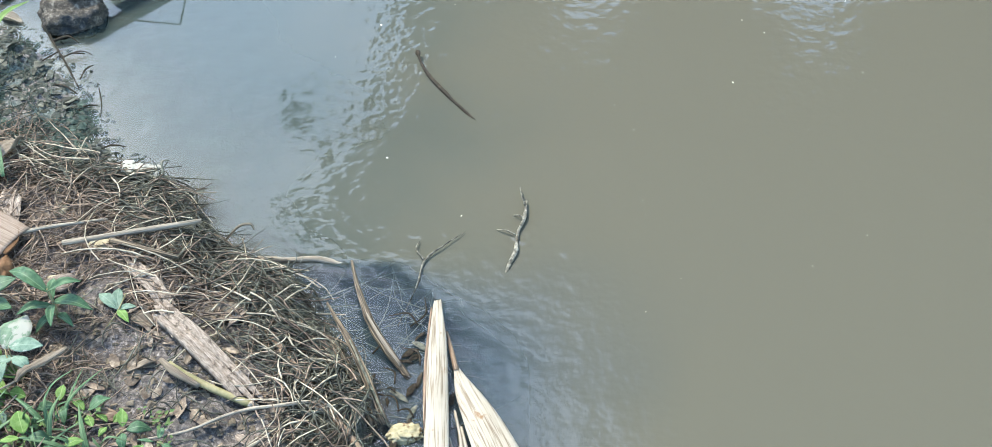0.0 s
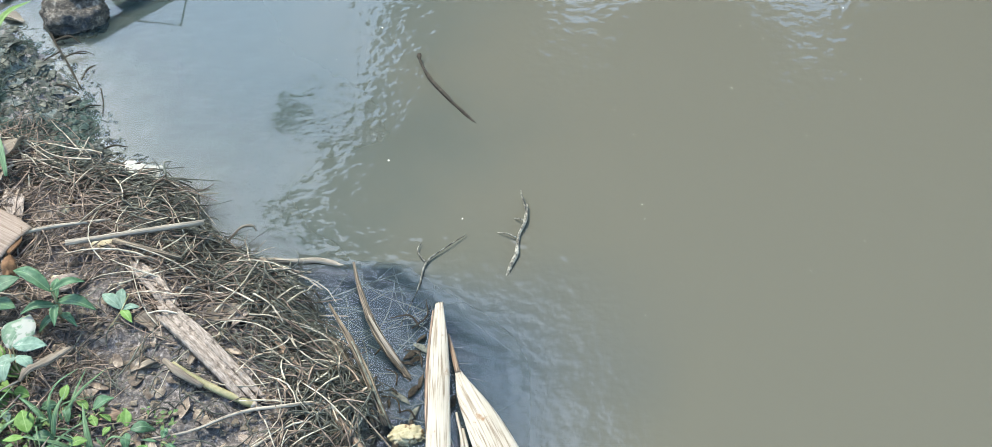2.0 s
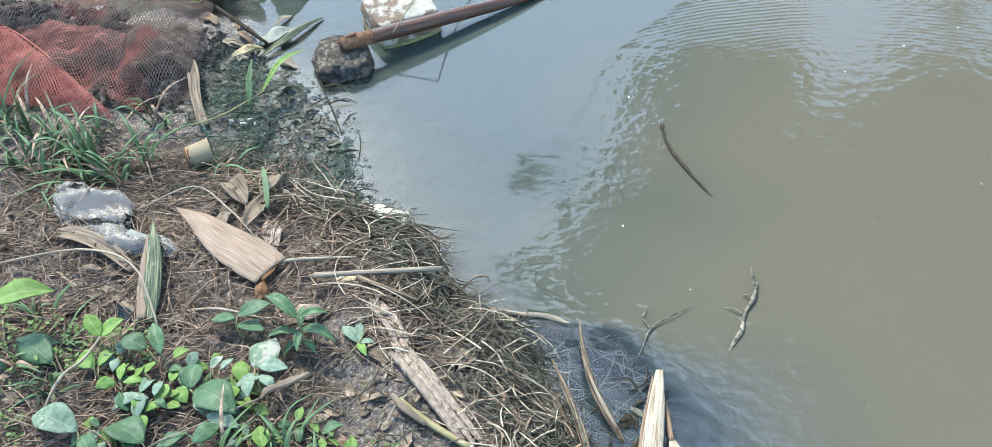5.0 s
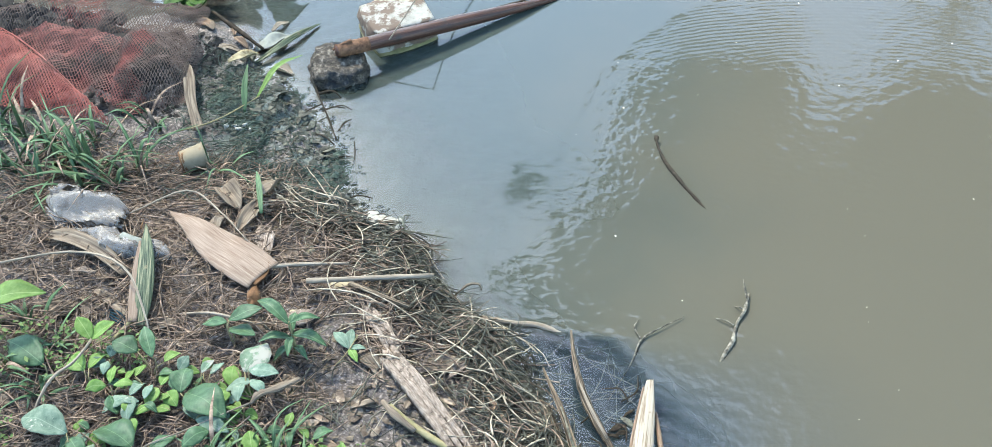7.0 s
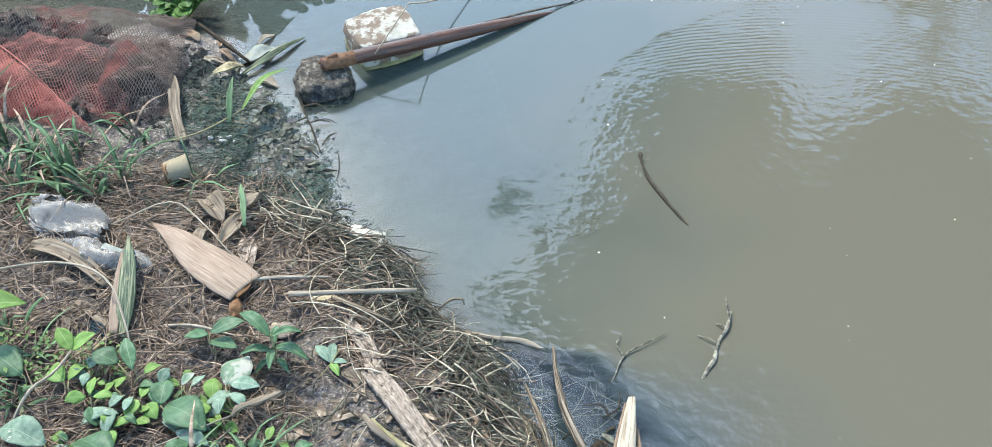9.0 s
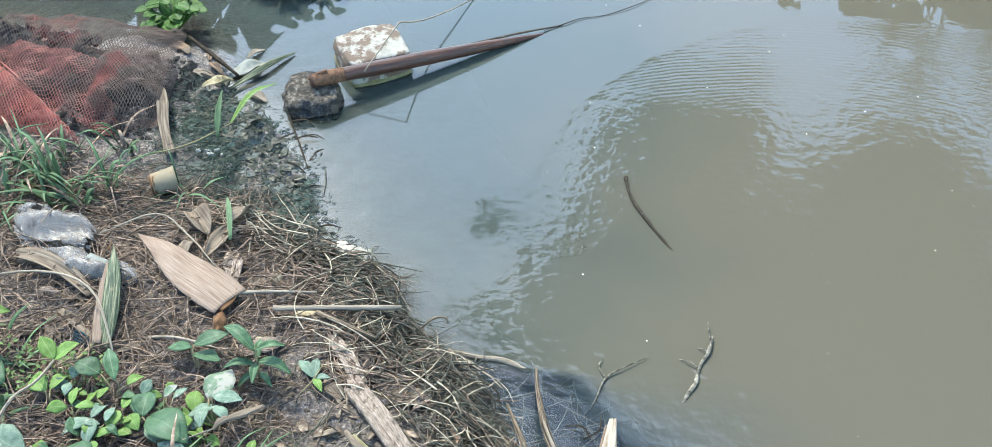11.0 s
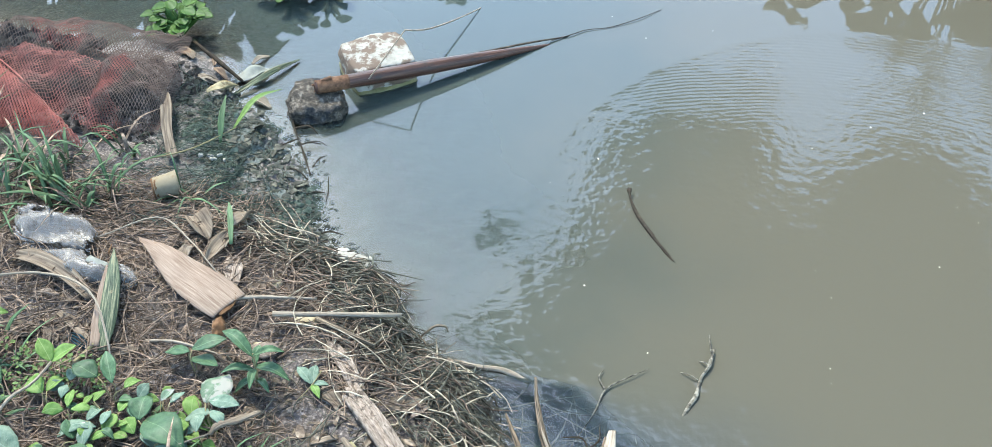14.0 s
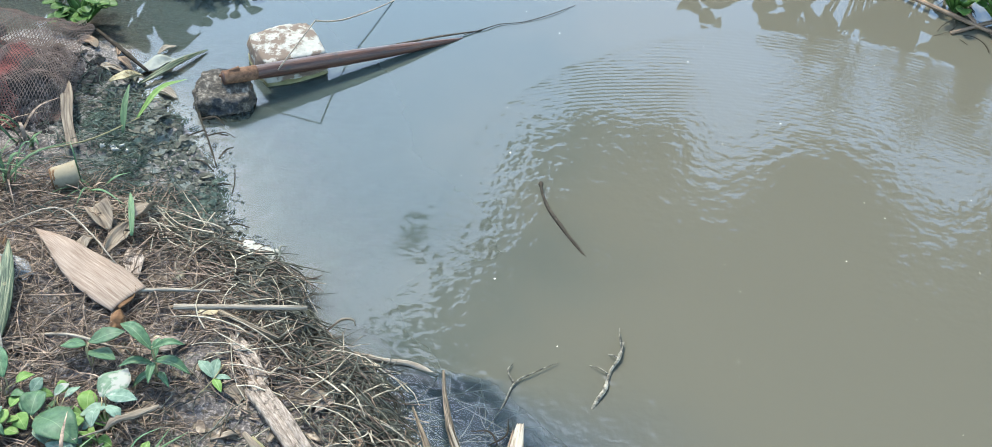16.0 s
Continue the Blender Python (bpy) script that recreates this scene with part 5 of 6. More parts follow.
arc = [(-1.31, 1.52, 0.02), (-1.15, 1.56, 0.05), (-1.02, 1.52, 0.07), (-0.95, 1.44, 0.05), (-0.93, 1.40, 0.02)]
loose_twig("arched_straw", [on(*p) for p in arc], [0.0022, 0.0022, 0.0018], TWIG, "long thin pale stem arching over the straw", seed=70, category="stem")
arc = [(-1.1, 1.70, 0.03), (-1.0, 1.76, 0.05), (-0.92, 1.72, 0.045), (-0.84, 1.66, 0.03)]
loose_twig("arched_straw", [on(*p) for p in arc], [0.0015, 0.0018, 0.0012], TWIG, "long thin pale stem arching over the sheath", seed=71, category="stem")

single("root_stub", lump(on(-0.785, 1.535, 0.01), (0.012, 0.026, 0.018), 0.5, 3, 9, 3, 15), RUST, on(-0.785, 1.535), "orange-brown rotten stub under the sheath", "stub")
single("cream_leaf", lump(on(-0.645, 1.606, 0.01), (0.021, 0.018, 0.009), 0.3, 3, 11, 3), CREAM, on(-0.645, 1.606), "rounded cream leaf scrap beside the sticks", "leaf")
for k, (x, y, s_) in enumerate(((-0.70, 1.512, 0.017), (-0.655, 1.70, 0.016), (-0.735, 1.685, 0.015), (-0.70, 1.74, 0.012), (-0.955, 1.86, 0.014), (-0.68, 1.655, 0.012))):
    single("pebble", lump(on(x, y, s_ * 0.3), (s_, s_ * 0.8, s_ * 0.5), 0.35, 3, 30 + k, 3, 40 * k), (CREAM, DEADLEAF)[k % 2], on(x, y), "pale uneven pebble on the mud", "pebble", "pale pebbles")
for k, (x, y, n_, wx_, wy_, big_) in enumerate(((-1.02, 2.045, 8, 0.03, 0.01, 0.007), (-0.634, 1.824, 46, 0.034, 0.016, 0.012))):
    for q in range(n_):
        rr_ = random.Random(q + 10 * k)
        xx, yy = x + rr_.gauss(0, 0.5) * wx_, y + rr_.gauss(0, 0.5) * wy_
        single("lime_crumb", lump(on(xx, yy, 0.012 + 0.009 * k), (rr_.uniform(0.5, 1) * big_, rr_.uniform(0.4, 0.8) * big_, 0.0045), 0.7, 2, q + 50 * k, 4, 50 * q), LIME, on(xx, yy), "white limy crumb on the wet shore", "crumb", "white crumbs")


def plank(name, pts, w, th, label, seed):
    t = thing(name, pts[0], label, "wood")
    for k in range(3):
        o = (k - 1) * 0.31 * w
        d = (Vector(pts[-1]) - Vector(pts[0])).normalized()
        s = d.cross(Vector((0, 0, 1)))
        rr_ = random.Random(seed + k)
        q = [Vector(p) + s * o + Vector((0, 0, rr_.uniform(-0.002, 0.003))) for p in pts]
        q[0] = q[0] + d * rr_.uniform(0, 0.02)
        q[-1] = q[-1] - d * rr_.uniform(0, 0.035)
        part("splint", blade(q, [w * rr_.uniform(0.2, 0.3), w * rr_.uniform(0.28, 0.4), w * rr_.uniform(0.3, 0.42), w * rr_.uniform(0.25, 0.4), w * rr_.uniform(0.25, 0.4), w * rr_.uniform(0.05, 0.2)], -0.25, th * rr_.uniform(0.7, 1.1), 22, 5, rr_.uniform(-9, 9), 0.0009, 0.16, seed + k, jag=0.006), GREYWOOD, t)
    return t


plank("rotten_board", [on(-0.592, 1.562, 0.012), on(-0.535, 1.505, 0.014), on(-0.482, 1.438, 0.012)], 0.03, 0.007, "grey rotten board fragment on the mud", 3)
plank("rotten_plank", [on(-0.515, 1.453, 0.02), on(-0.45, 1.39, 0.024), on(-0.38, 1.32, 0.022), on(-0.322, 1.262, 0.014)], 0.04, 0.011, "weathered pinkish-grey rotten plank on the bank", 8)
stalk = thing("green_stalk", on(-0.45, 1.31), "yellow-green broken plant stalk on the mud", "stalk")
part("stem", tube([on(-0.475, 1.335, 0.02), on(-0.42, 1.305, 0.016), on(-0.335, 1.268, 0.014)], [0.005, 0.0062, 0.0064], 9, 12, 0.1, 2), STEM, stalk)
part("dry_sleeve", blade([on(-0.49, 1.345, 0.024), on(-0.46, 1.315, 0.03), on(-0.42, 1.295, 0.024)], [0.008, 0.014, 0.008], -0.8, 0.0015, 12, 6), DEADLEAF, stalk)
part("cut_end", tube([on(-0.342, 1.271, 0.0145), on(-0.328, 1.265, 0.0135)], [0.0068, 0.006], 9, 4), TWIG, stalk)
cord = thing("blue_cord", on(-1.01, 1.445), "frayed dark blue fibre cord in the straw", "cord")
for k in range(4):
    part("strand", tube([on(-1.045, 1.458 + 0.004 * k, 0.008), on(-1.01, 1.44 + 0.005 * k, 0.014 + 0.002 * k), on(-0.975, 1.436 - 0.003 * k, 0.008)], [0.0012, 0.0016, 0.0006], 5, 9, 0.2, k), BLUE, cord)

# ---- plants on the bank ----


def leaflet(parent, base, way, length, width, material, droop=0.25, cup=0.3, seed=0, lean=0.0):
    b, w = Vector(base), Vector(way).normalized()
    m = b + w * length * 0.55 + Vector((0, 0, 0.06 * length))
    e = b + w * length + Vector((0, 0, -droop * length))
    return part("leaf", blade([b, m, e], [width * 0.12, width * 0.75, width, width * 0.86, width * 0.5, width * 0.06], cup, 0.0007, 11, 6, lean, wave=0.06, seed=seed), material, parent)


def trifoliate(x, y, top, size, turn, seed, mats, foot=(0.02, -0.03), label="creeping legume with three oval green leaflets"):
    """A leaf of three leaflets on a thin stalk from the ground."""
    rnd = random.Random(seed)
    g = on(x + foot[0], y + foot[1], -0.004)
    tip = Vector((x, y, gz(x, y) + top))
    t = thing("vine_sprig", g, label, "vine", "creeping vine sprigs")
    mid = g.lerp(tip, 0.5) + Vector((rnd.uniform(-0.012, 0.012), rnd.uniform(-0.01, 0.01), 0.012))
    stalk_ = part("stalk", tube([g, mid, tip], [0.0016, 0.0014, 0.001], 5, 9), STEM, t)
    for k in range(3):
        a = radians(turn + (0, 95, -95)[k] + rnd.uniform(-15, 15))
        w = Vector((math.cos(a), math.sin(a), rnd.uniform(-0.15, 0.3)))
        s = size * (1.08, 0.95, 0.95)[k] * rnd.uniform(0.88, 1.1)
        m_ = mats[rnd.randrange(len(mats))]
        leaflet(stalk_, tip + w * 0.006, w, s, s * rnd.uniform(0.5, 0.72), m_, rnd.uniform(0.0, 0.45), rnd.uniform(-0.12, 0.3), seed * 7 + k, rnd.uniform(-40, 40))
    return t




def vine(leaves, seed, label="creeping vine sprig with oval blue-green leaves"):
    """Leaves of one sprig, each at its own heading and length, on thin stalks from a common foot."""
    rnd = random.Random(seed)
    fx, fy = sum(l[1] for l in leaves) / len(leaves), sum(l[2] for l in leaves) / len(leaves)
    foot = on(fx + 0.012, fy - 0.02, -0.004)
    t = thing("vine_sprig", foot, label, "vine", "creeping vine sprigs")
    for k, (m_, x, y, a, l, w) in enumerate(leaves):
        b = Vector((x, y, max(gz(x, y) + 0.03, 0.105 + rnd.uniform(-0.012, 0.014) - (0.03 if m_ is LEAFNEW else 0))))
        mid = foot.lerp(b, 0.55) + Vector((rnd.uniform(-0.008, 0.008), rnd.uniform(-0.008, 0.008), 0.012))
        stalk_ = part("stalk", tube([foot, mid, b], [0.0015, 0.0012, 0.0009], 5, 8), STEM, t)
        way = Vector((math.cos(radians(a)), math.sin(radians(a)), rnd.uniform(-0.1, 0.25)))
        leaflet(stalk_, b, way, l * 1.12, l * w * 1.2, m_, rnd.uniform(0.0, 0.25), rnd.uniform(-0.05, 0.35), seed * 9 + k, rnd.uniform(-22, 22))
    return t


vine([(LEAFPALE, -0.905, 1.269, 73, 0.034, 0.62), (LEAFPALE, -0.905, 1.269, -146, 0.048, 0.5), (LEAFPALE, -0.899, 1.265, -80, 0.046, 0.55)], 40)
vine([(LEAF, -0.813, 1.293, -27, 0.089, 0.62), (LEAF, -0.824, 1.29, 100, 0.048, 0.75), (LEAFPALE, -0.81, 1.268, -25, 0.04, 0.6)], 41, "vine sprig with large dark green leaf")
vine([(LEAF, -0.857, 1.169, 154, 0.077, 0.7), (LEAF, -0.834, 1.173, 54, 0.047, 0.6), (LEAF, -0.776, 1.183, 53, 0.048, 0.55)], 42)
vine([(LEAFPALE, -0.971, 1.172, 166, 0.087, 0.55), (LEAF, -0.964, 1.167, -42, 0.048, 0.6)], 43)
vine([(LEAF, -1.084, 1.308, 154, 0.094, 0.5)], 44)
vine([(LEAFDUST, -0.733, 1.353, 76, 0.062, 0.85), (LEAFPALE, -0.714, 1.341, -152, 0.047, 0.5), (LEAFPALE, -0.722, 1.349, -4, 0.051, 0.45), (LEAFPALE, -0.706, 1.327, -41, 0.034, 0.6), (LEAFPALE, -0.725, 1.318, -77, 0.035, 0.6)], 45, "vine sprig with mud-whitened grey-green leaves")
vine([(LEAF, -0.925, 1.353, 169, 0.046, 0.8), (LEAFNEW, -0.876, 1.348, 57, 0.029, 0.8), (LEAF, -0.895, 1.345, 122, 0.058, 0.4)], 46)
vine([(LEAFNEW, -0.914, 1.311, 80, 0.026, 0.8), (LEAFNEW, -0.866, 1.294, -102, 0.032, 0.8), (LEAFNEW, -0.85, 1.291, -40, 0.031, 0.8), (LEAFNEW, -0.864, 1.301, 75, 0.023, 0.8)], 47, "young yellow-green vine leaves close to the ground")
vine([(LEAFNEW, -0.831, 1.259, 178, 0.03, 0.7), (LEAFNEW, -0.938, 1.319, 165, 0.015, 0.8), (LEAFNEW, -0.857, 1.272, 45, 0.02, 0.8)], 48, "young yellow-green vine leaves close to the ground")
vine([(LEAFPALE, -0.793, 1.343, 60, 0.028, 0.6), (LEAFDUST, -0.8, 1.33, 69, 0.028, 0.5), (LEAFPALE, -0.774, 1.239, -9, 0.053, 0.45)], 49, "vine sprig with mud-whitened grey-green leaves")
vine([(LEAFNEW, -1.006, 1.308, 148, 0.043, 0.7), (LEAFNEW, -1.0, 1.312, 73, 0.041, 0.5)], 50, "pair of young yellow-green leaves on a stem")
vine([(LEAF, -0.795, 1.45, 28, 0.055, 0.52), (LEAF, -0.799, 1.448, 188, 0.04, 0.8), (LEAF, -0.795, 1.444, -16, 0.052, 0.62)], 77, "three blue-green oval leaves on one stalk")
rv = random.Random(44)
for k in range(20):
    x, y = rv.uniform(-1.0, -0.7), rv.uniform(1.14, 1.36)
    trifoliate(x, y, rv.uniform(0.015, 0.04), rv.uniform(0.026, 0.046), rv.uniform(0, 360), 130 + k, ([LEAFPALE, LEAF], [LEAF], [LEAFNEW], [LEAFPALE], [LEAFNEW, LEAF])[k % 5], (rv.uniform(-0.02, 0.02), -0.02))
for k, (x, y, top, s_, a_) in enumerate(((-0.585, 1.245, 0.02, 0.034, 40), (-0.52, 1.208, 0.02, 0.03, 10), (-0.545, 1.225, 0.015, 0.022, 140), (-0.465, 1.19, 0.02, 0.022, 80),
                                         (-0.63, 1.26, 0.02, 0.03, 200), (-0.66, 1.19, 0.03, 0.036, 100), (-0.60, 1.17, 0.03, 0.03, 300), (-0.5, 1.14, 0.03, 0.03, 60))):
    trifoliate(x, y, top, s_, a_, 90 + k, [LEAFNEW, LEAF], (0.006, -0.012), "small young green creeper leaves on mud")

herb = thing("upright_herb", on(-0.675, 1.435), "upright green herb with narrow pointed leaves", "herb")
hb = on(-0.675, 1.43, -0.003)
part("stalk", tube([hb, hb + Vector((0.003, 0.004, 0.05)), hb + Vector((0.0, 0.008, 0.09))], [0.003, 0.0025, 0.0015], 6, 9), STEM, herb)
for k, (a, l, h) in enumerate(((150, 0.085, 0.085), (20, 0.055, 0.088), (-15, 0.075, 0.06), (200, 0.06, 0.05), (280, 0.05, 0.055), (320, 0.045, 0.03), (100, 0.05, 0.06), (240, 0.05, 0.03))):
    w = Vector((math.cos(radians(a)), math.sin(radians(a)), 0.25))
    leaflet(herb, hb + Vector((0.001, 0.005, h)), w, l, l * 0.3, LEAF, 0.2, 0.5, 300 + k)
sprig = thing("pale_sprig", on(-0.60, 1.47), "small pale green sprig with drooping leaves", "herb")
sb = on(-0.6, 1.425, 0.0)
part("stalk", tube([sb, sb + Vector((0.02, 0.02, 0.02)), sb + Vector((0.03, 0.05, 0.03))], [0.0015, 0.001], 5, 9), STEM, sprig)
for k, (a, l) in enumerate(((-50, 0.036), (100, 0.045), (140, 0.05), (10, 0.03))):
    w = Vector((math.cos(radians(a)), math.sin(radians(a)), 0.1))
    leaflet(sprig, sb + Vector((0.02, 0.025, 0.02)), w, l, l * 0.42, LEAFPALE if k else LEAFNEW, 0.1, 0.3, 330 + k)
pod = thing("dry_pod", on(-0.66, 1.32), "pale dry seed pod on a long stem", "seed pod")
part("pod_husk", tube([Vector((-0.698, 1.289, 0.105)), Vector((-0.685, 1.3, 0.118)), Vector((-0.664, 1.323, 0.108)), Vector((-0.634, 1.353, 0.104))], [0.004, 0.0075, 0.006, 0.009, 0.003], 8, 18, 0.3, 2, 0.5), DEADLEAF, pod)
part("stalk", tube([Vector((-0.698, 1.289, 0.105)), Vector((-0.74, 1.248, 0.112)), Vector((-0.79, 1.215, 0.104)), Vector((-0.845, 1.175, 0.1)), on(-0.9, 1.12)], [0.0015, 0.0013, 0.0018], 6, 18, 0.15, 3), TWIG, pod)



def scatter_leaves(name, n, where, size, material, label, seed, lift=(0.004, 0.03)):
    """A low cover of many tiny leaves, joined."""
    g = np.random.default_rng(seed)
    px, py = where(g, n)
    n = len(px)
    P = np.stack([px, py, heights(px, py) + g.uniform(*lift, n)], 1)
    a = g.uniform(0, 6.283, n)
    t_ = np.stack([np.cos(a), np.sin(a), g.uniform(-0.3, 0.5, n)], 1)
    s = np.stack([-np.sin(a), np.cos(a), g.uniform(-0.4, 0.4, n)], 1)
    L = g.uniform(*size, n)[:, None]
    dip = np.array([0, 0, 0.12]) * L
    V = np.stack([P, P + t_ * L * 0.4 + s * L * 0.3 + dip, P + t_ * L * 0.4 - dip, P + t_ * L * 0.4 - s * L * 0.3 + dip, P + t_ * L], 1).reshape(-1, 3)
    k = np.arange(n)[:, None] * 5
    F = np.concatenate([k + np.array([[0, 2, 1]]), k + np.array([[0, 3, 2]]), k + np.array([[1, 2, 4]]), k + np.array([[2, 3, 4]])])
    return tagged(mesh_object(name, V.tolist(), F.tolist(), material), label, "ground cover", kind="stuff")


scatter_leaves("small_herbs", 700, zone(-1.25, -0.92, 1.15, 1.42, 0.1, 9, (9, -0.1, 21)), (0.006, 0.014), HERB, "low cover of tiny green herb leaves", 31)
scatter_leaves("young_herbs", 450, zone(-0.78, -0.45, 1.08, 1.25, 0.05, 9, (11, -0.1, 22)), (0.005, 0.012), HERB, "low cover of tiny young green leaves", 32)
climb = thing("climbing_stem", on(-1.03, 1.20), "pale knobbly climbing stem with young leaves", "vine")
ct = on(-1.012, 1.36, 0.05)
part("stalk", tube([on(-1.06, 1.16), on(-1.04, 1.25, 0.05), on(-1.02, 1.31, 0.045), ct], [0.003, 0.0028, 0.0025], 6, 14, 0.2, 5), TWIG, climb)
for k, a in enumerate((40, 140)):
    leaflet(climb, ct, Vector((math.cos(radians(a)), math.sin(radians(a)), 0.4)), 0.05, 0.03, LEAFNEW, 0.0, 0.4, 350 + k)
broad = thing("broad_leaf_plant", on(-1.24, 1.34), "broad bright green oval leaf on a stem", "plant")
part("stalk", tube([on(-1.25, 1.33), Vector((-1.22, 1.36, 0.13)), Vector((-1.20, 1.378, 0.165))], [0.0025, 0.002], 6, 9), STEM, broad)
leaflet(broad, (-1.215, 1.372, 0.165), (1, 0.5, 0.05), 0.11, 0.055, LEAFNEW, 0.1, 0.3, 361)
leaflet(broad, (-1.23, 1.36, 0.15), (-0.5, -0.6, 0.1), 0.09, 0.05, LEAF, 0.1, 0.3, 362)


def grass_tuft(x, y, n, length, spread_, seed, lean=None, label="tuft of narrow green grass blades on the bank"):
    rnd = random.Random(seed)
    b = on(x, y, -0.003)
    t = thing("grass_tuft", b, label, "grass", "grass tufts")
    for k in range(n):
        a = rnd.uniform(0, 6.28) if lean is None else radians(lean) + rnd.gauss(0, 0.8)
        l = length * rnd.uniform(0.6, 1.9)
        out = rnd.uniform(0.35, 1.0) * spread_
        o = Vector((math.cos(a), math.sin(a), 0))
        r0 = b + Vector((rnd.uniform(-0.02, 0.02), rnd.uniform(-0.02, 0.02), 0))
        m = r0 + o * l * out * 0.48 + Vector((0, 0, l * (0.6 - 0.38 * out)))
        e = r0 + o * l * out + Vector((0, 0, l * (0.9 - 0.72 * out) * rnd.uniform(0.6, 1.15)))
        e.z = max(e.z, gz(e.x, e.y) + 0.003)
        w = rnd.uniform(0.0035, 0.0105)
        part("blade", blade([r0, m, e], [w * 0.5, w, w * 0.85, w * 0.5, w * 0.08], 0.6, 0.0005, 9, 2, rnd.uniform(-30, 30)), (GRASS, GRASS, GRASS, LEAF, STRAW)[rnd.randrange(5)], t)
    return t


for k, (x, y, n, l, s_) in enumerate((
        (-1.39, 1.92, 14, 0.13, 0.9), (-1.26, 1.85, 15, 0.14, 0.9), (-1.33, 1.87, 14, 0.13, 1.0), (-1.16, 1.86, 13, 0.12, 0.9), (-1.19, 1.80, 12, 0.11, 0.9),
        (-1.34, 1.78, 13, 0.13, 0.9), (-1.46, 1.95, 12, 0.13, 0.9), (-1.23, 1.80, 10, 0.12, 1.0), (-1.20, 2.02, 9, 0.1, 0.8), (-1.5, 1.85, 12, 0.14, 0.9),
        (-1.42, 1.82, 12, 0.12, 1.0), (-1.005, 1.90, 9, 0.09, 0.9), (-1.29, 1.96, 10, 0.1, 1.0), (-1.55, 1.98, 12, 0.14, 0.9), (-1.6, 1.85, 12, 0.14, 0.9),
        (-0.62, 1.20, 12, 0.07, 1.0), (-0.68, 1.23, 12, 0.08, 1.0), (-0.56, 1.16, 12, 0.07, 1.0), (-0.74, 1.17, 12, 0.09, 1.0), (-0.64, 1.12, 12, 0.09, 1.0),
        (-1.1, 1.36, 10, 0.07, 1.0), (-1.17, 1.42, 10, 0.07, 1.0), (-1.08, 1.27, 10, 0.08, 1.0), (-1.16, 1.3, 10, 0.09, 1.0))):
    grass_tuft(x, y, n, l, s_, 500 + k)
reach = thing("grass_shoot", on(-1.05, 2.02), "green grass shoot with long blades near the shore", "grass")
part("culm", tube([on(-1.17, 1.985, 0.01), on(-1.06, 2.03, 0.03), on(-0.985, 2.12, 0.045)], [0.0015, 0.0018, 0.0012], 5, 12), STEM, reach)
part("blade", blade([on(-0.99, 2.115, 0.045), on(-0.965, 2.19, 0.075), on(-0.93, 2.255, 0.085)], [0.004, 0.015, 0.013, 0.002], 0.5, 0.0006, 14, 4), LEAFNEW, reach)
part("blade", blade([on(-1.005, 2.075, 0.03), on(-1.015, 2.12, 0.07), on(-1.022, 2.17, 0.095)], [0.005, 0.015, 0.012, 0.002], 0.5, 0.0006, 12, 4), GRASS, reach)
single("grass_leaf", blade([on(-0.842, 1.74, 0.04), on(-0.865, 1.80, 0.06), on(-0.895, 1.86, 0.055)], [0.006, 0.012, 0.01, 0.002], 0.4, 0.0006, 12, 4), GRASS, on(-0.842, 1.74), "single green grass blade lying over litter", "grass")

# ---- far side: tall plants and an overhanging tree that the water mirrors ----


def taro(x, y, n, h, size, seed, label="tall dark green broad-leaved marsh plant"):
    rnd = random.Random(seed)
    b = Vector((x, y, min(gz(x, y), 0.0) if gz(x, y) < 0 else gz(x, y)))
    t = thing("marsh_plant", b, label, "plant", "marsh plants")
    for k in range(n):
        a = k * 2.4 + rnd.uniform(-0.4, 0.4)
        o = Vector((math.cos(a), math.sin(a), 0)) * rnd.uniform(0.3, 1.0) * size
        top = b + o + Vector((0, 0, h * rnd.uniform(0.55, 1.0)))
        stalk_ = part("stalk", tube([b, b.lerp(top, 0.6) + Vector((0, 0, 0.05 * h)), top], [0.008, 0.006, 0.004], 6, 8), STEM, t)
        w = Vector((o.x, o.y, 0)).normalized()
        l = size * rnd.uniform(0.5, 0.9)
        part("leaf", blade([top - w * l * 0.25, top + w * l * 0.3 + Vector((0, 0, 0.02)), top + w * l + Vector((0, 0, -0.35 * l))], [l * 0.3, l * 0.85, l * 0.8, l * 0.5, 0.005], 0.25, 0.0015, 10, 6, rnd.uniform(-20, 20)), LEAF, stalk_)
    return t


for k, (x, y, n, h, s_) in enumerate(((-1.75, 3.25, 16, 0.66, 0.2), (-1.5, 3.22, 15, 0.6, 0.17), (-1.33, 3.3, 12, 0.52, 0.13), (-2.05, 3.2, 16, 0.72, 0.22), (-2.4, 3.15, 16, 0.75, 0.22),
                                      (-0.8, 3.55, 5, 0.5, 0.12), (-0.27, 3.6, 2, 0.52, 0.1), (0.18, 3.8, 12, 0.5, 0.15), (0.36, 3.85, 13, 0.54, 0.16), (0.72, 3.9, 14, 0.66, 0.2),
                                      (0.98, 3.95, 14, 0.74, 0.22), (1.3, 3.9, 14, 0.78, 0.22), (1.65, 3.9, 14, 0.82, 0.24), (2.1, 4.0, 14, 0.85, 0.26), (2.6, 4.0, 14, 0.9, 0.26),
                                      (-1.65, 3.5, 16, 0.8, 0.22), (-2.8, 3.2, 16, 0.8, 0.24), (-1.9, 3.45, 16, 0.85, 0.24), (-2.25, 3.45, 16, 0.9, 0.26), (-2.6, 3.5, 16, 0.95, 0.28),
                                      (-3.1, 3.0, 16, 0.85, 0.26), (-1.45, 3.5, 12, 0.62, 0.18))):
    taro(x, y, n, h, s_, 700 + k)


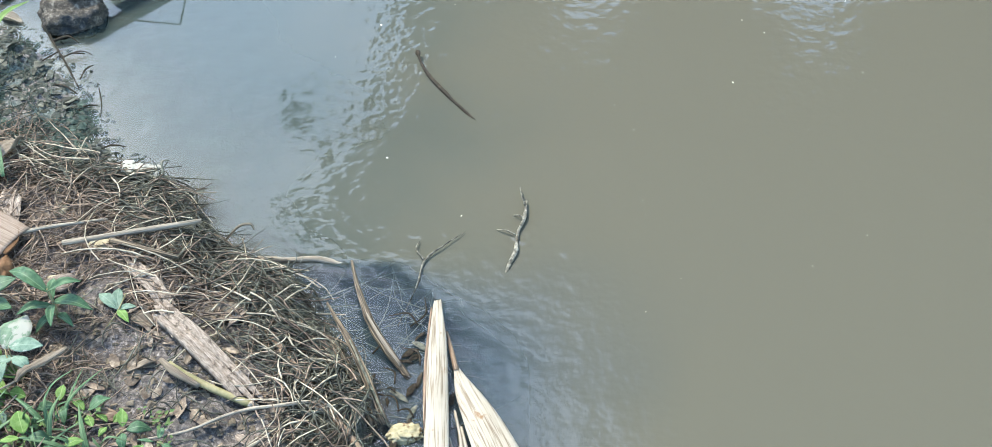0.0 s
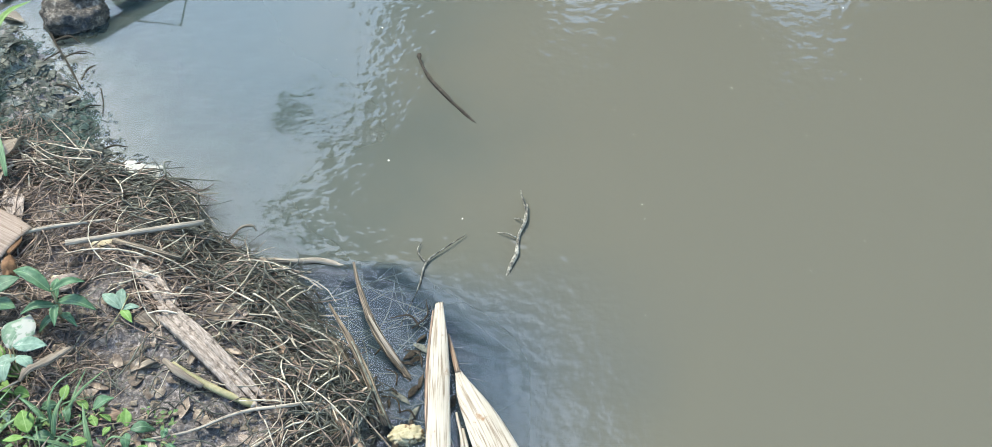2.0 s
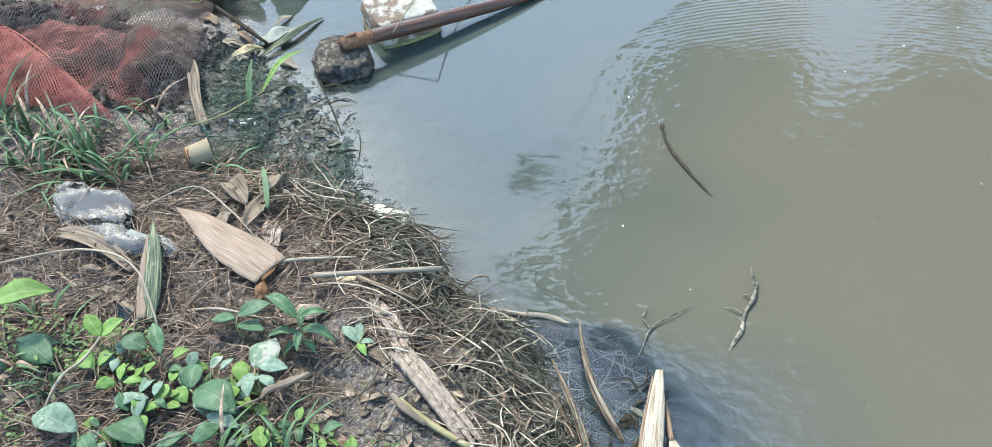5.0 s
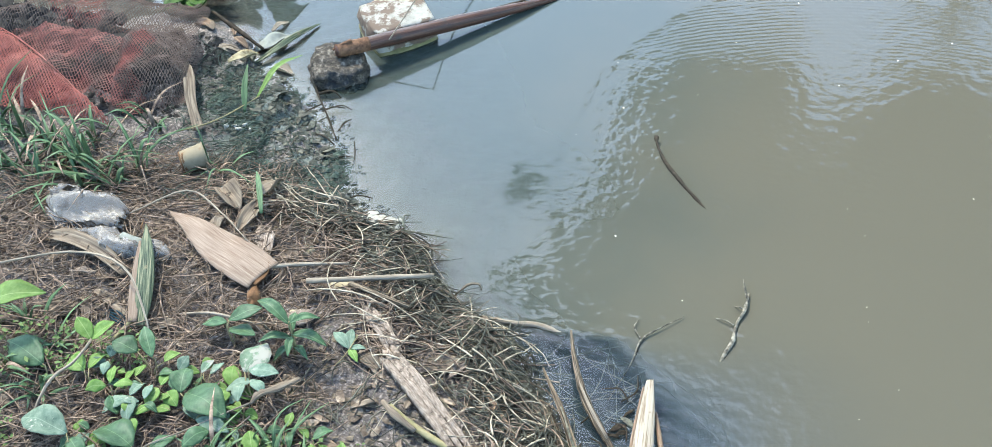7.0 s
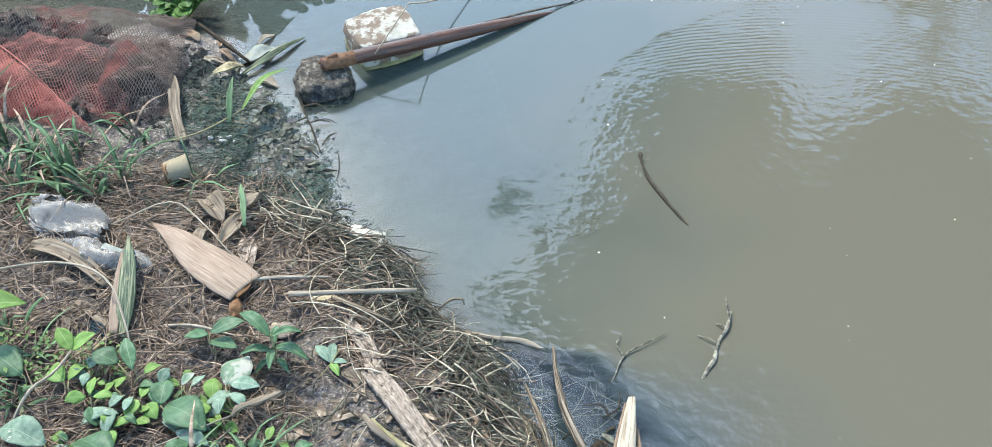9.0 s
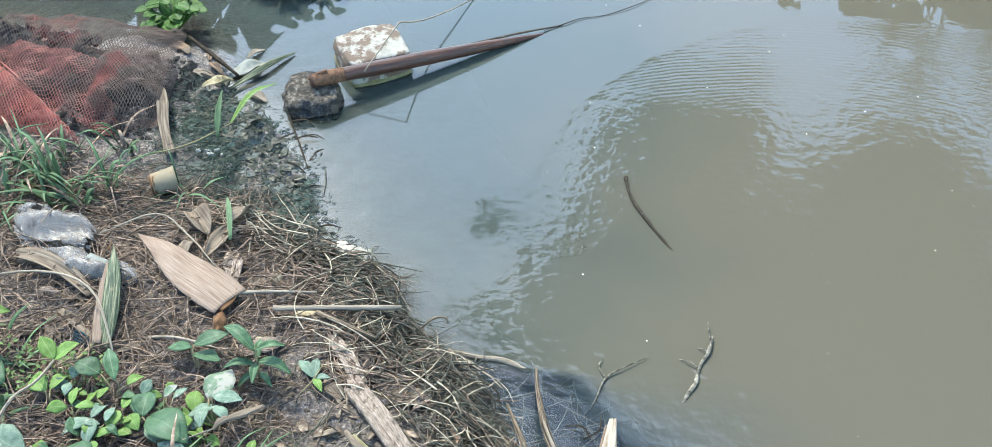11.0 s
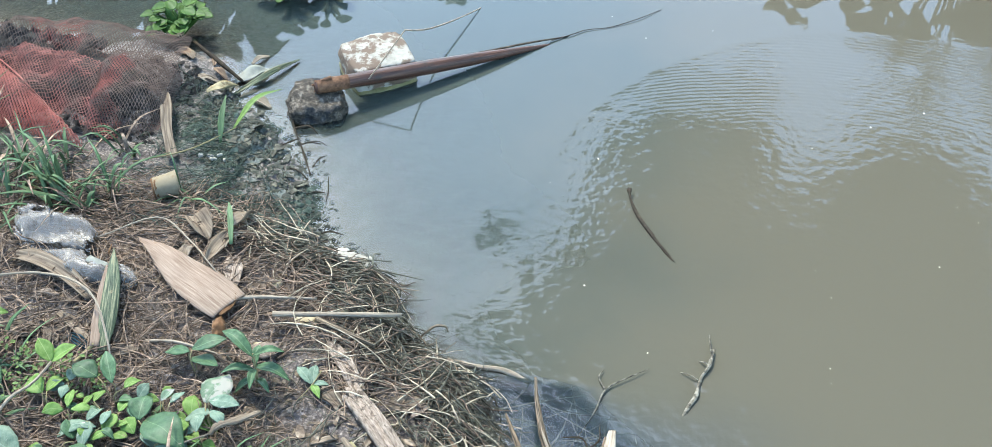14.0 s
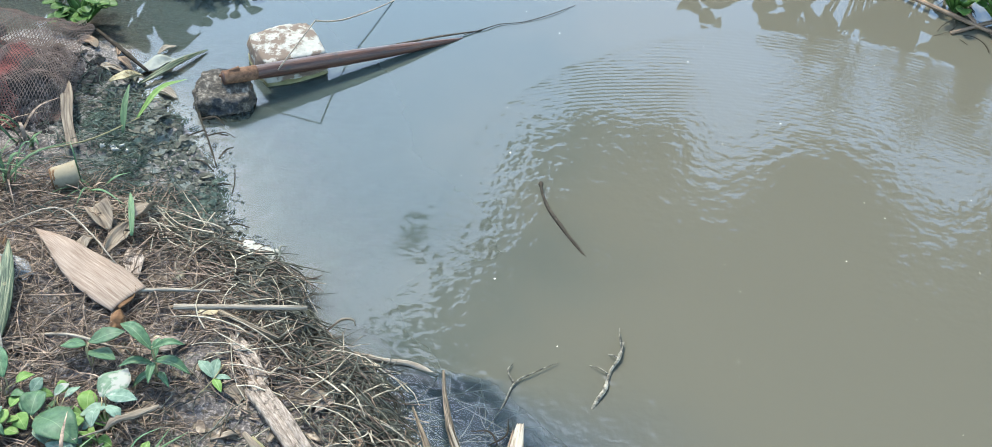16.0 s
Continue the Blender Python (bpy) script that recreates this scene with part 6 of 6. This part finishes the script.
def crown_mesh(name, P, leaf, parent, seed, material):
    """Thousands of small drooping leaves at the given places, joined into one crown."""
    r = np.random.default_rng(seed)
    n = len(P)
    t = r.normal(size=(n, 3))
    t[:, 2] = 0.35 * t[:, 2] - 0.25
    t /= np.linalg.norm(t, axis=1)[:, None]
    s = np.cross(t, r.normal(size=(n, 3)) * 0.5 + np.array([0, 0, 1.0]))
    s /= np.linalg.norm(s, axis=1)[:, None]
    L = r.uniform(*leaf, n)[:, None]
    V = np.stack([P, P + t * L * 0.45 + s * L * 0.27, P + t * L, P + t * L * 0.45 - s * L * 0.27], 1).reshape(-1, 3) - np.array(parent.location)
    F = np.arange(n * 4).reshape(n, 4)
    ob = mesh_object(name, V.tolist(), F.tolist(), material, False)
    ob.parent = parent
    return ob


tree_at = Vector((5.6, 9.2, gz(5.6, 9.2)))
tree = thing("overhanging_tree", tree_at, "large dark green tree spreading over the pond", "tree")
fork = tree_at + Vector((-0.6, -0.3, 3.2))
part("trunk", tube([tree_at - Vector((0, 0, 0.2)), tree_at + Vector((-0.15, 0, 1.5)), fork], [0.34, 0.26, 0.22], 14, 12, 0.06, 1), BARK, tree)
ends = [(0.0, 7.9, 6.0), (0.2, 7.0, 6.0), (0.9, 6.4, 6.1), (1.8, 8.3, 5.9), (2.2, 6.2, 6.4), (3.2, 5.6, 6.6), (3.6, 8.6, 6.0), (4.6, 6.4, 6.6), (6.0, 5.2, 6.6), (7.4, 7.4, 6.6), (6.2, 8.6, 7.2)]
for k, e in enumerate(ends):
    E_ = Vector(e)
    part("limb", tube([fork, fork.lerp(E_, 0.5) + Vector((0, 0, 0.5)), E_], [0.15, 0.09, 0.03], 8, 12, 0.08, k), BARK, tree)
part("limb", tube([(0.3, 8.0, 5.85), (-0.9, 8.0, 5.62), (-1.72, 7.92, 5.52)], [0.03, 0.014, 0.004], 6, 10), BARK, tree)
part("limb", tube([(0.2, 7.0, 5.9), (-0.8, 6.8, 5.62), (-1.55, 6.72, 5.52)], [0.03, 0.014, 0.004], 6, 10), BARK, tree)

# the canopy's outline over the ground
CANOPY = [(-0.55, 10.0), (-0.92, 9.4), (-1.0, 8.5), (-1.05, 7.9), (-1.12, 7.55), (-1.42, 7.4), (-1.25, 7.1), (-1.62, 6.88), (-1.66, 6.62), (-1.3, 6.4), (-0.85, 6.28), (-0.4, 6.02),
          (0.3, 5.55), (0.55, 5.0), (0.75, 4.4), (0.95, 3.8), (1.3, 3.1), (2.2, 2.4), (4.0, 1.6), (8.5, 0.6), (8.5, 10.6), (3.6, 10.3), (3.3, 9.6), (3.0, 9.1), (2.65, 9.2), (2.35, 9.7), (2.15, 10.15),
          (1.6, 10.1), (1.35, 9.9), (1.1, 9.4), (0.75, 9.12), (0.5, 9.6), (0.4, 10.15)]


def canopy_depth(x, y):
    """Metres inside the canopy's outline; negative outside."""
    x = x + 0.09 * vnoise(x, y, 3, 31) + 0.05 * vnoise(x, y, 9, 32)
    y = y + 0.09 * vnoise(x, y, 3, 33) + 0.05 * vnoise(x, y, 9, 34)
    best, inside = np.full(x.shape, 1e9), np.zeros(x.shape, bool)
    for (ax, ay), (bx, by) in zip(CANOPY, CANOPY[1:] + CANOPY[:1]):
        dx, dy = bx - ax, by - ay
        t = np.clip(((x - ax) * dx + (y - ay) * dy) / (dx * dx + dy * dy), 0, 1)
        best = np.minimum(best, np.hypot(x - ax - t * dx, y - ay - t * dy))
        if ay != by:
            inside ^= ((ay > y) != (by > y)) & (x < (bx - ax) * (y - ay) / (by - ay) + ax)
    return np.where(inside, best, -best)


g = np.random.default_rng(21)
cx_, cy_ = g.uniform(-1.8, 4.4, 76000), g.uniform(1.5, 10.4, 76000)
depth_in = canopy_depth(cx_, cy_)
keep = (depth_in > 0.06) & (g.random(len(cx_)) < 0.35 + 3.5 * np.maximum(depth_in, 0))
cx_, cy_, depth_in = cx_[keep], cy_[keep], depth_in[keep]
cz_ = 5.5 + g.uniform(-0.06, 0.06, len(cx_)) + g.random(len(cx_)) * np.clip(depth_in - 0.15, 0, 0.8)
crown_mesh("crown", np.stack([cx_, cy_, cz_], 1), (0.09, 0.19), tree, 22, FOLIAGE)
for hx, hy, n_, reach_ in ((-1.72, 7.92, 30, 0.17), (-1.5, 6.72, 70, 0.24), (-1.2, 7.35, 40, 0.18)):      # single sprays that stick out of the canopy
    a_, r_ = g.uniform(0, 6.283, n_), reach_ * g.random(n_) ** 0.6
    crown_mesh("outer_spray", np.stack([hx + r_ * np.cos(a_), hy + r_ * np.sin(a_) * 0.9, 5.5 + g.uniform(-0.05, 0.05, n_)], 1), (0.1, 0.2), tree, 23 + n_, FOLIAGE)
ox, oy = g.uniform(4.3, 8.5, 10000), g.uniform(0.6, 10.5, 10000)
ok = canopy_depth(ox, oy) > 0
crown_mesh("far_crown", np.stack([ox[ok], oy[ok], 5.5 + g.uniform(0, 1.0, ok.sum())], 1), (0.2, 0.4), tree, 24, FOLIAGE)
